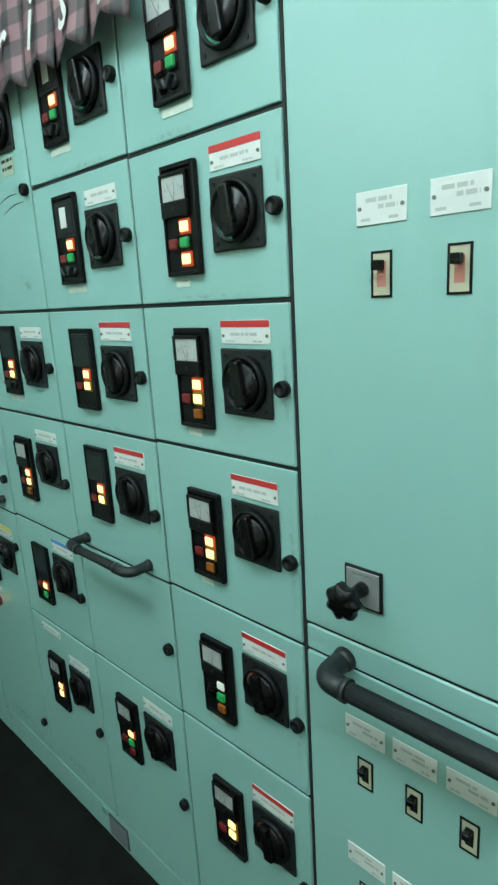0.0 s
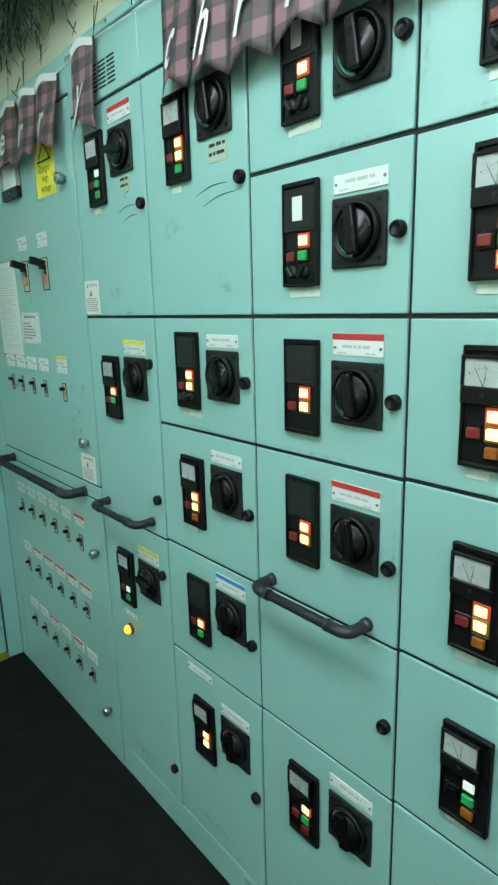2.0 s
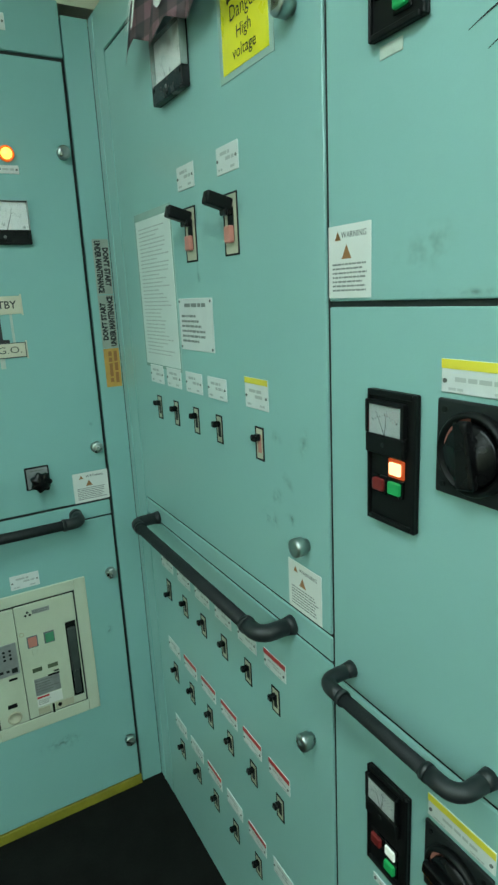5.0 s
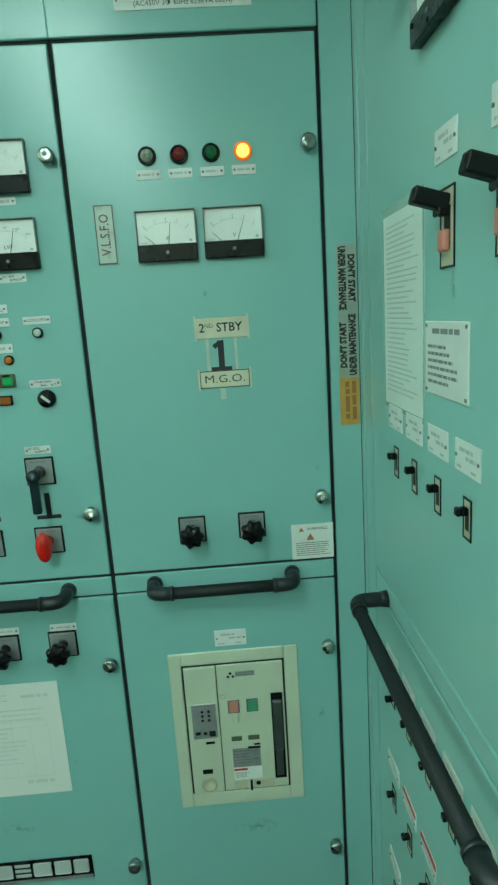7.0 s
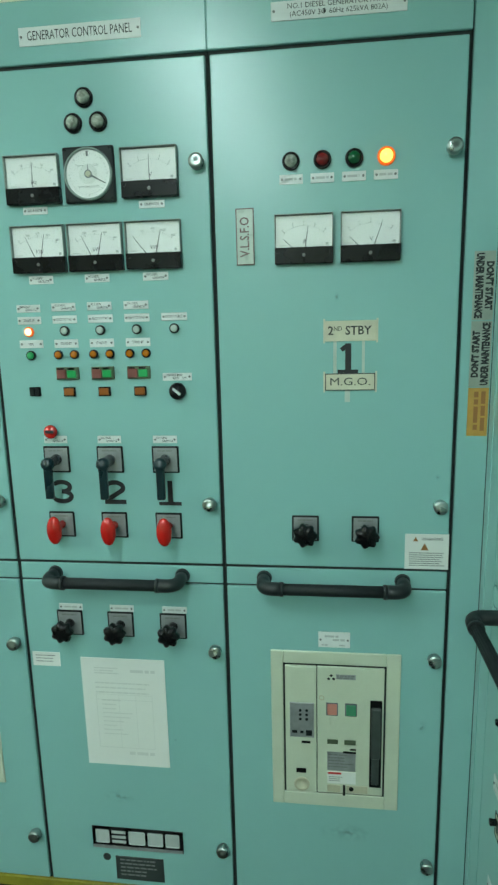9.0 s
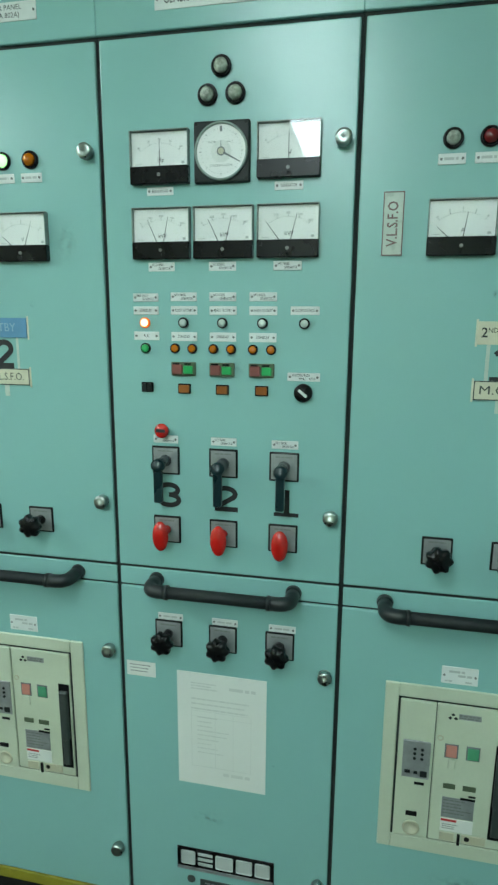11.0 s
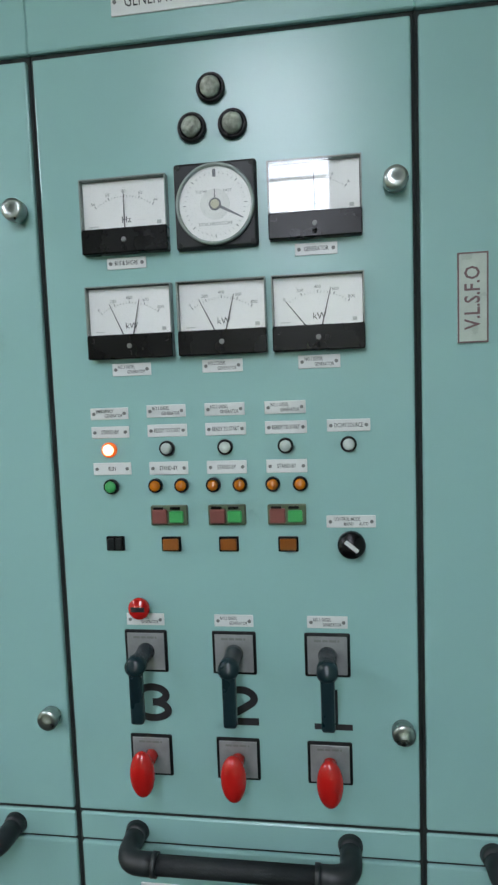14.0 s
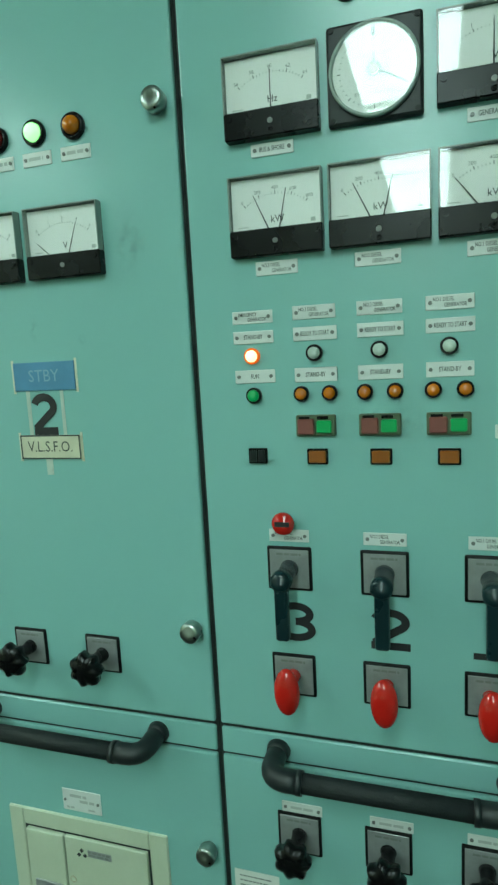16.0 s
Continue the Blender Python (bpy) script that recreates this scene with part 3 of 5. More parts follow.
# ---- structure ----
CEIL = 2.76
setting("floor", bm_box(-0.8, 5.2, -4.0, 0.8, FLOOR_Z - 0.1, FLOOR_Z), FLOOR_MAT, "black rubber mat covering the control room floor", "floor")
setting("ceiling", bm_box(-0.8, 5.2, -4.0, 0.8, CEIL, CEIL + 0.1), CEILING, "plain pale painted steel ceiling over the switchboards", "ceiling")
setting("wall_north", bm_box(0.03, 5.1, 0.03, 0.13, 2.19, CEIL), WALL_PAINT, "olive cream bulkhead above the long switchboard", "wall")
setting("wall_north_lower", bm_box(3.252, 5.1, 0.03, 0.13, FLOOR_Z, 2.19), WALL_PAINT, "olive cream bulkhead beyond the long switchboard", "wall")
setting("wall_west", bm_box(-0.12, -0.02, -3.9, 0.13, 2.216, CEIL), WALL_PAINT, "olive cream bulkhead above the generator board", "wall")
setting("wall_west_lower", bm_box(-0.12, -0.02, -3.9, -1.652, FLOOR_Z, 2.216), WALL_PAINT, "olive cream bulkhead beyond the generator board", "wall")
# east and south walls are unseen, added to close the room and bounce fill
setting("wall_east", bm_box(5.1, 5.2, -4.0, 0.13, FLOOR_Z, CEIL), WALL_PAINT, "unseen cream bulkhead added to close the far end", "wall")
setting("wall_south", bm_box(-0.12, 5.1, -4.0, -3.9, FLOOR_Z, CEIL), WALL_PAINT, "unseen cream bulkhead added opposite the long switchboard", "wall")


def ceiling_light(x, y):
    t = thing("ceiling_light", pose(x, y, CEIL), "white fluorescent ceiling light with a frosted diffuser, switched on", "ceiling light", "ceiling lights")
    part("housing", bm_box(-0.62, 0.62, -0.23, 0.23, -0.05, 0, 0.006), WHITE, t)
    part("diffuser", bm_box(-0.60, 0.60, -0.21, 0.21, -0.075, -0.05, 0.008, 2), TUBE, t, "glowing frosted diffuser")
    for k in (-0.61, 0.61):
        part("end_cap", bm_box(k - 0.008, k + 0.008, -0.215, 0.215, -0.08, -0.05, 0.003), WHITE, t)


for x, y in ((1.74, -0.91), (2.99, -0.91), (4.24, -0.91), (0.80, -3.05), (2.20, -3.05)):
    ceiling_light(x, y)

# ---- long board: carcass ----
CABINETS = []
for a, b in zip(COLS, COLS[1:]):
    t = thing("switchboard_cabinet", FRONT, "mint green steel starter cabinet of the long switchboard", "switchboard", "starter cabinets")
    CABINETS.append(t)
    part("body", bm_box(a, b, 0.0045, 0.6, FLOOR_Z, 2.185, 0.002), GAP, t)
    part("plinth", bm_box(a, b, 0.002, 0.0155, FLOOR_Z, 0.080, 0.002), PAINT, t)
    part("header", bm_box(a, b, -0.001, 0.0155, TOP_LINE + 0.003, 2.160, 0.002), PAINT, t)
    part("top_flange", bm_box(a, b, -0.006, 0.0155, 2.161, 2.186, 0.003), PAINT, t)
    screws(t, [(a + 0.06, 2.174), (a + 0.24, 2.174)], -0.006, 0.004)
slots = [bm_box(1.078 + 0.045 * i, 1.116 + 0.045 * i, -0.0016, 0, 2.046 + 0.0092 * j, 2.0505 + 0.0092 * j) for i in range(3) for j in range(7)]
part("vent_slots", join(*slots), GAP, CABINETS[0], "dark ventilation slots")
gr = part("floor_grille", bm_box(1.628, 1.724, -0.001, 0.003, -0.005, 0.066, 0.001), PLATE_DARK, CABINETS[1], "small dark grille in the plinth")
part("grille_bars", join(*(bm_box(1.632, 1.720, -0.003, -0.0005, 0.002 + 0.009 * n, 0.006 + 0.009 * n) for n in range(7))), STEEL_GREY, gr)
part("cover_plate", bm_box(1.594, 1.622, -0.0015, 0.003, 0.050, 0.072, 0.001), PAINT_B, CABINETS[1])


# ---- long board: starter units ----
LENS = {"o": LAMP_ORANGE, "y": LAMP_YELLOW, "g": BTN_GREEN, "r": BTN_RED, "a": BTN_AMBER, "w": LAMP_WHITE, "d": BLACK_GLOSS}
LENS_WORD = {"o": "lit orange lamp", "y": "lit yellow lamp", "g": "green push button", "r": "red push button", "a": "amber lamp, unlit", "w": "white lamp", "d": "dark lamp, unlit"}


def instrument_block(parent, x, top, gauge, lamps, tag):
    """gauge: meter, slot or blank; lamps: keys of LENS for the right column from the top, a fourth for the button beside the second."""
    base = lambda: join(bm_box(0, 0.085, -0.0055, 0, -0.174, 0, 0.002), bm_box(0, 0.004, -0.0105, -0.004, -0.174, 0, 0.0012), bm_box(0.078, 0.085, -0.0105, -0.004, -0.174, 0, 0.0015),
                        bm_box(0.004, 0.078, -0.0105, -0.004, -0.008, 0, 0.0012), bm_box(0.004, 0.078, -0.0105, -0.004, -0.174, -0.167, 0.0012))
    b = shared("instrument_block", "block", base, BLACK, parent, (x, 0, top), "black instrument block with lamps and buttons")
    if gauge == "meter":
        case = lambda: join(bm_box(0.003, 0.071, -0.0130, -0.004, -0.082, -0.056, 0.002), bm_box(0.003, 0.008, -0.0130, -0.004, -0.056, -0.013, 0.001), bm_box(0.066, 0.071, -0.0130, -0.004, -0.056, -0.013, 0.001),
                            bm_box(0.008, 0.066, -0.0130, -0.004, -0.018, -0.013, 0.001))
        shared("meter_case", "mcase", case, BLACK, b, (-0.003, -0.0012, 0))
        shared("dial", "mdial", lambda: bm_box(0.007, 0.067, -0.0098, -0.005, -0.057, -0.017), DIAL_SHADED, b, (-0.003, -0.0012, 0), "small ammeter dial, greyed for the shade behind its window")
        shared("zero_screw", "mzero", lambda: bm_disc(0, 0, 0.0032, 0, -0.0012, 12, 0.0004), CHARCOAL, b, (0.034, -0.0142, -0.068))
        marks = lambda: join(bm_scale(0.037, -0.062, 0.030, -42, 42, 10, -0.0102, 0.004), bm_needle(0.037, -0.057, -28, 0.034, -0.0104, 0.0007), bm_needle(0.037, -0.057, 6, 0.033, -0.0104, 0.0006), text_bm("A", 0.005, 0.039, -0.045, -0.0102))
        shared("scale", "mmarks", marks, INK_PLATE, b, (-0.003, -0.0012, 0))
        w = shared("window", "mpane", lambda: bm_box(0.008, 0.066, -0.0125, -0.0119, -0.056, -0.018), PANE, b, (-0.003, -0.0012, 0))
        w.visible_shadow = False
    else:
        shared("blank_cover", "mblank", lambda: join(bm_box(0.004, 0.078, -0.0085, -0.005, -0.081, -0.011, 0.001), bm_box(0.010, 0.072, -0.0095, -0.008, -0.076, -0.017, 0.001)), CHARCOAL, b)
        if gauge == "slot":
            shared("hour_counter", "mslot", lambda: bm_box(0.026, 0.050, -0.0105, -0.009, -0.064, -0.024, 0.0008), WHITE, b, (0, 0, 0), "narrow white hour counter")
    spots = [(0.051, -0.097), (0.051, -0.122), (0.051, -0.148), (0.022, -0.123)]
    for key, (lx, lz) in zip(lamps, spots):
        if key in "-s":
            continue
        deep = 0.0115 if key in "oyw" else 0.0135
        # lit orange and yellow lamps get a self-glowing bezel for their halo
        shared("lens_bezel", ("bezel", key if key in "oy" else ""), lambda: bm_box(-0.0135, 0.0135, -0.0085, -0.004, -0.0120, 0.0120, 0.001), {"o": GLOW_ORANGE, "y": GLOW_YELLOW}.get(key, BLACK_GLOSS), b, (lx, 0, lz))
        shared("lamp" if key in "oyawd" else "push_button", ("lens", key), lambda: bm_box(-0.0100, 0.0100, -deep, -0.004, -0.0082, 0.0082, 0.0022, 2), LENS[key], b, (lx, 0, lz), LENS_WORD[key])
    if "s" in lamps:
        for n, lx in enumerate((0.024, 0.051)):
            knob = lambda: join(bm_lathe(0, 0, [(0.0115, -0.004), (0.0115, -0.009), (0.0100, -0.011), (0.0, -0.0112)], 18), bm_box(-0.0035, 0.0035, -0.020, -0.008, -0.011, 0.011, 0.0015))
            k = shared("selector", "selknob", knob, CHARCOAL, b, (lx, 0, -0.149), "small selector knob")
            k.rotation_euler = (0, radians(-38 + 70 * n), 0)
    if tag:
        w = 0.036 if tag == 1 else 0.076
        shared("tag", ("tag", tag), lambda: bm_box(0, w, -0.0012, 0, -0.0135, 0, 0.0004), TAG_PALE, parent, (x + 0.010, 0, top - 0.179), "small white tag under the block")
    return b


def disconnect_switch(parent, x, top, off=False):
    """A square isolator switch with a round collar and a bar handle."""
    p = shared("isolator_switch", "swplate", lambda: bm_box(0, 0.11, -0.006, 0, -0.11, 0, 0.003, 2), CHARCOAL, parent, (x, 0, top), "black isolator switch, turned off" if off else "black isolator switch, turned on")
    screws(p, [(0.012, -0.012), (0.098, -0.012), (0.012, -0.098), (0.098, -0.098)], -0.006, 0.0036, BLACK)
    ring = [(0.046, -0.006), (0.046, -0.014), (0.0435, -0.017), (0.0405, -0.017), (0.0395, -0.010), (0.0, -0.010)]
    shared("collar", "swring", lambda: bm_lathe(0.055, -0.055, ring, 36), BLACK, p)

    def sector(a0, a1):
        bm = bmesh.new()
        for n in range(10):
            a, b = (radians(a0 + (a1 - a0) * k / 10) for k in (n, n + 1))
            bm.faces.new([bm.verts.new((0.055 + r * math.cos(c), -0.0106, -0.055 + r * math.sin(c))) for r, c in ((0.031, a), (0.0393, a), (0.0393, b), (0.031, b))])
        return bm

    shared("off_mark", "swoff", lambda: sector(96, 172), MARK_PINK, p, (0, 0, 0), "faded pink off mark")
    shared("on_mark", "swon", lambda: sector(178, 262), MARK_TEAL, p, (0, 0, 0), "teal on mark")

    def handle():
        hub = bm_lathe(0, 0, [(0.035, -0.0105), (0.0345, -0.015), (0.032, -0.0185), (0.0, -0.019)], 30)
        grip = bm_box(-0.0115, 0.0115, -0.029, -0.016, -0.036, 0.038, 0.004, 3)
        for v in grip.verts:
            if v.co.z > 0.02:
                v.co.x *= 0.82
        return join(hub, grip)

    h = shared("handle", "swhandle", handle, BLACK_GLOSS, p, (0.055, 0, -0.055), "black bar handle")
    h.rotation_euler = (0, radians(-84 if off else -8), 0)
    return p


def starter(col, z0, z1, meter=None, switch=None, lock=None, band=None, plate=None, lamps="", gauge="meter", off=False, tag=1, seed=0, more_locks=(), label=""):
    """One withdrawable unit. meter, switch: height of the top edge of each; plate: top and bottom of the nameplate."""
    w = COLS[col + 1] - COLS[col]
    t = thing("starter_unit", pose(COLS[col], 0, 0), label, "starter unit", "starter units of the long board")
    part("door", bm_box(0.0031, w - (0.0065 if col == 3 else 0.0031), 0.0, 0.02, z0 + 0.0038, z1 - 0.0038, 0.002, 2), PAINT, t)
    dx = -0.006 if col == 0 else 0.0
    if meter:
        instrument_block(t, 0.098 + dx, meter, gauge, lamps, tag)
    if switch:
        disconnect_switch(t, 0.211 + dx, switch, off)
    if plate:
        nameplate(t, 0.2125 + dx, 0.3200 + dx, plate[1], plate[0], band=band, rows=2 if band else 2, seed=seed)
    for x, z in ([(0.343, lock)] if lock else []) + list(more_locks):
        door_lock(t, x, z)
    return t


M, RB, YB, BB = "mint green motor starter unit", RED, YELLOW, BLUE
L_RED = "mint green motor starter unit with red-banded nameplate and lit lamps"
L_PLAIN = "mint green motor starter unit with plain white nameplate and lit lamps"
L_YEL = "mint green motor starter unit with yellow-banded nameplate"
BASE = 0.083
# column nearest the big distribution panel
starter(3, 1.756, TOP_LINE, 1.984, 1.947, 1.890, None, None, "og-rs", "meter", tag=2, label="mint green motor starter unit with worn selector knobs")
starter(3, 1.500, 1.756, 1.721, 1.687, 1.630, RB, (1.731, 1.695), "ogor", "meter", seed=1, label=L_RED)
starter(3, 1.243, 1.500, 1.461, 1.428, 1.369, RB, (1.472, 1.435), "oyar", "meter", seed=2, label=L_RED)
starter(3, 0.936, 1.243, 1.168, 1.168, 1.083, RB, (1.213, 1.175), "oyar", "meter", seed=3, label=L_RED)
starter(3, 0.625, 0.936, 0.860, 0.863, 0.773, RB, (0.906, 0.868), "wgad", "meter", seed=0, label="mint green motor starter unit with red-banded nameplate and white lamp")
starter(3, BASE, 0.625, 0.522, 0.526, 0.405, RB, (0.567, 0.530), "yydr", "meter", seed=1, label=L_RED)
# second column
starter(2, 1.758, TOP_LINE, 1.993, 1.948, 1.891, None, None, "og-rs", "slot", tag=2, label="mint green motor starter unit with selector knobs under the paper banner")
starter(2, 1.500, 1.758, 1.726, 1.687, 1.628, None, (1.722, 1.693), "og-rs", "slot", tag=2, seed=1, label=L_PLAIN)
starter(2, 1.240, 1.500, 1.460, 1.426, 1.366, RB, (1.472, 1.435), "oy-r", "blank", tag=0, seed=2, label=L_RED)
starter(2, 0.932, 1.240, 1.200, 1.166, 1.081, RB, (1.210, 1.174), "oy-r", "blank", tag=0, seed=3, label=L_RED)
starter(2, 0.620, 0.932, None, None, 0.772, label="blank mint green door below a grey handle")
starter(2, BASE, 0.620, 0.548, 0.548, 0.360, None, (0.586, 0.558), "ogrr", "meter", tag=0, seed=0, label=L_PLAIN)
# third column
u = starter(1, 1.500, TOP_LINE, 1.955, 1.957, 1.760, None, None, "oygr", "meter", seed=1, label="tall mint green starter unit with handwritten tape and pencil strokes")
starter(1, 1.240, 1.500, 1.467, 1.430, 1.367, None, (1.463, 1.436), "oy-rs", "blank", tag=2, seed=2, label=L_PLAIN)
starter(1, 0.926, 1.240, 1.176, 1.172, 1.081, None, (1.205, 1.178), "oyar", "meter", seed=3, label=L_PLAIN)
starter(1, 0.617, 0.926, 0.866, 0.862, 0.769, BB, (0.904, 0.868), "-ogr", "blank", tag=0, seed=0, label="mint green motor starter unit with blue-banded nameplate")
v = starter(1, BASE, 0.617, 0.516, 0.516, 0.358, None, (0.548, 0.522), "oy-d", "meter", tag=0, seed=1, label=L_PLAIN)
nameplate(v, 0.07, 0.176, 0.580, 0.600, rows=1)
# fourth column
k = starter(0, 1.500, TOP_LINE, 1.957, 1.950, 1.762, RB, (1.996, 1.961), "wggr", "meter", off=True, seed=2, label="tall mint green starter unit, its switch turned off")
starter(0, 0.920, 1.500, 1.396, 1.398, None, YB, (1.441, 1.404), "og-r", "meter", tag=0, seed=3, more_locks=((0.333, 1.384), (0.336, 1.027)), label=L_YEL)
p = starter(0, BASE, 0.920, 0.825, 0.822, None, YB, (0.862, 0.828), "-wgr", "meter", off=True, tag=0, seed=0, more_locks=((0.335, 0.812), (0.338, 0.198)), label="mint green starter unit with yellow-banded nameplate and amber pilot lamp")
nameplate(p, 0.098, 0.168, 0.606, 0.620, rows=1)
bez = part("pilot_lamp", bm_lathe(0.126, 0.563, [(0.018, 0), (0.018, -0.006), (0.015, -0.009), (0.0, -0.009)], 24), BTN_RED, p, "round amber pilot lamp, lit")
part("lens", bm_lathe(0.126, 0.563, [(0.0145, -0.008), (0.0135, -0.016), (0.009, -0.021), (0.0, -0.022)], 20), PILOT_AMBER, bez)


def handwritten(m, x0, x1, z0, z1, seed):
    t = thing("tape_note", m, "strip of yellowed tape with black handwriting", "tape note", "tape notes")
    part("strip", bm_box(x0, x1, -0.0010, 0, z0, z1), TAPE_NOTE, t)
    part("handwriting", bars_bm(x0 + 0.003, x1 - 0.003, z0 + 0.003, z1 - 0.003, 2, -0.0014, seed, 0.42, 0.1), INK, t)


def pencil_stroke(parent, a, b, w=0.0012):
    pts = []
    for n in range(9):
        s = n / 8
        pts.append((a[0] + (b[0] - a[0]) * s, a[1] + (b[1] - a[1]) * s + 0.006 * math.sin(math.pi * s)))
    bm = bmesh.new()
    vs = [(bm.verts.new((x, -0.0006, z - w * (0.4 + 0.6 * math.sin(math.pi * n / 8)))), bm.verts.new((x, -0.0006, z + w * (0.4 + 0.6 * math.sin(math.pi * n / 8))))) for n, (x, z) in enumerate(pts)]
    for (a0, b0), (a1, b1) in zip(vs, vs[1:]):
        bm.faces.new((a0, a1, b1, b0))
    part("pencil_stroke", bm, INK, parent)


handwritten(pose(COLS[1], 0, 0), 0.243, 0.302, 1.800, 1.838, 3)
handwritten(pose(COLS[0], 0, 0), 0.244, 0.290, 1.799, 1.834, 5)
pencil_stroke(u, (0.194, 1.745), (0.301, 1.758))
pencil_stroke(u, (0.218, 1.722), (0.327, 1.738))
pencil_stroke(k, (0.225, 1.752), (0.310, 1.764))
pencil_stroke(k, (0.249, 1.729), (0.318, 1.740))
pencil_stroke(k, (0.262, 1.785), (0.285, 1.795))
for col, z in ((2, 0.957), (0, 0.957)):
    handrail(CABINETS[col], COLS[col] + 0.046, COLS[col] + 0.298, z, 0.055, 0.0115)
warning_sticker("warning_sticker", pose(0.948, 0, 0), 0.004, 0.088, 1.508, 1.599)


# ---- long board: distribution panels ----
def breaker(parent, x, z, w=0.029, h=0.055, up=True, tint=None):
    """A small moulded breaker behind a cut-out: dark rim, beige body, black toggle."""
    b = shared("breaker", ("brk", w, h), lambda: join(bm_box(-w / 2, w / 2, -0.0015, 0, h / 2 - 0.003, h / 2), bm_box(-w / 2, w / 2, -0.0015, 0, -h / 2, -h / 2 + 0.003),
               bm_box(-w / 2, -w / 2 + 0.003, -0.0015, 0, -h / 2 + 0.003, h / 2 - 0.003), bm_box(w / 2 - 0.003, w / 2, -0.0015, 0, -h / 2 + 0.003, h / 2 - 0.003)), BLACK, parent, (x, 0, z), "small circuit breaker in a cut-out")
    shared("breaker_body", ("brkbody", w, h), lambda: bm_box(-w / 2 + 0.003, w / 2 - 0.003, -0.0008, 0, -h / 2 + 0.003, h / 2 - 0.003), BEIGE, b, (0, 0, 0), "beige moulded breaker body")
    shared("toggle_slot", ("brkslot", w, h), lambda: bm_box(-w * 0.21, w * 0.21, -0.0014, -0.0004, -h * 0.27, h * 0.27), tint or BLACK, b, (0, 0, 0))
    s = 1 if up else -1
    k = shared("toggle", ("brktog", w), lambda: join(bm_box(-w * 0.17, w * 0.17, -0.011, -0.001, -0.006, 0.006, 0.0015), bm_box(-w * 0.22, w * 0.22, -0.017, -0.010, -0.006, 0.006, 0.002)), BLACK_GLOSS, b, (0, 0, s * h * 0.20))
    return b


def distribution(x0, x1, label):
    t = thing("distribution_cabinet", FRONT, label, "switchboard", "distribution cabinets")
    part("body", bm_box(x0, x1, 0.0045, 0.6, FLOOR_Z, 2.185, 0.002), GAP, t)
    part("header", bm_box(x0 + 0.001, x1 - 0.001, -0.001, 0.015, 2.086, 2.185, 0.002), PAINT, t)
    part("upper_door", bm_box(x0 + 0.0035, x1 - 0.0035, 0, 0.02, 0.9875, 2.080, 0.002, 2), PAINT, t)
    part("rail_strip", bm_box(x0 + 0.0035, x1 - 0.0035, 0.001, 0.02, 0.938, 0.981, 0.002), PAINT, t)
    part("lower_door", bm_box(x0 + 0.0035, x1 - 0.0035, 0, 0.02, 0.0, 0.9325, 0.002, 2), PAINT, t)
    part("kick_plate", bm_box(x0 + 0.001, x1 - 0.001, 0.002, 0.015, FLOOR_Z, -0.002), PAINT, t)
    return t


DIST = []
d = distribution(0.10, 0.946, "mint green lighting distribution cabinet with three rows of breakers")
DIST.append(d)
handrail(d, 0.191, 0.830, 0.950, 0.067, 0.0155)
for x, z in ((0.879, 1.882), (0.881, 1.120), (0.884, 0.753), (0.878, 0.167)):
    chrome_knob(d, x, z)
panel_meter(d, 0.418, 1.880, "A", ((-30, 0.052),), w=0.140, h=0.112)
for x0, z0 in ((0.472, 1.717), (0.642, 1.716)):
    nameplate(d, x0, x0 + 0.076, z0, z0 + 0.043, rows=3, seed=2)
for x in (0.517, 0.682):
    b = breaker(d, x, 1.634, 0.050, 0.101, True)
    part("rocker", bm_box(x - 0.011, x + 0.011, -0.011, -0.001, 1.604, 1.632, 0.003, 2), MARK_PINK, b, "faded red trip rocker").matrix_parent_inverse = Matrix.Translation((-x, 0, -1.634))
    lever = join(bm_box(-0.0105, 0.0105, -0.050, -0.002, -0.009, 0.013, 0.003, 2), bm_box(-0.005, 0.005, -0.0508, -0.0495, 0.000, 0.008))
    part("lever", lever, BLACK, b, "long black rubber-covered lever").matrix_local = pose(0, 0, 0.027, -16)
paper = thing("paper_notice", FRONT, "long yellowed typed notice in a clear sleeve taped to the door", "notice")
part("sheet", bm_box(0.214, 0.420, -0.0014, 0, 1.366, 1.690), PAPER_OLD, paper)
part("typing", bars_bm(0.232, 0.405, 1.385, 1.672, 34, -0.0018, 4, 0.30, 0.45), INK_PALE, paper)
part("sleeve", bm_box(0.208, 0.426, -0.0008, 0, 1.358, 1.706), SLEEVE, paper)
notice = thing("instruction_plate", FRONT, "white engraved instruction plate with four screws", "sign")
part("plate", bm_box(0.436, 0.592, -0.002, 0, 1.411, 1.515, 0.0008), WHITE, notice)
part("print", join(bars_bm(0.465, 0.565, 1.493, 1.505, 1, -0.0025, 1, 0.6, 0.05), bars_bm(0.448, 0.560, 1.422, 1.482, 6, -0.0025, 2, 0.45, 0.4)), INK_SOFT, notice)
screws(notice, [(0.442, 1.509), (0.586, 1.509), (0.442, 1.417), (0.586, 1.417)], -0.002)
for n, x in enumerate((0.275, 0.377, 0.484, 0.591)):
    nameplate(d, x - 0.040, x + 0.040, 1.321, 1.364, rows=3, seed=n)
    breaker(d, x, 1.262, 0.026, 0.057)
nameplate(d, 0.704, 0.781, 1.324, 1.378, band=YELLOW, rows=3, seed=1)
breaker(d, 0.746, 1.263, 0.028, 0.060, True, MARK_PINK)
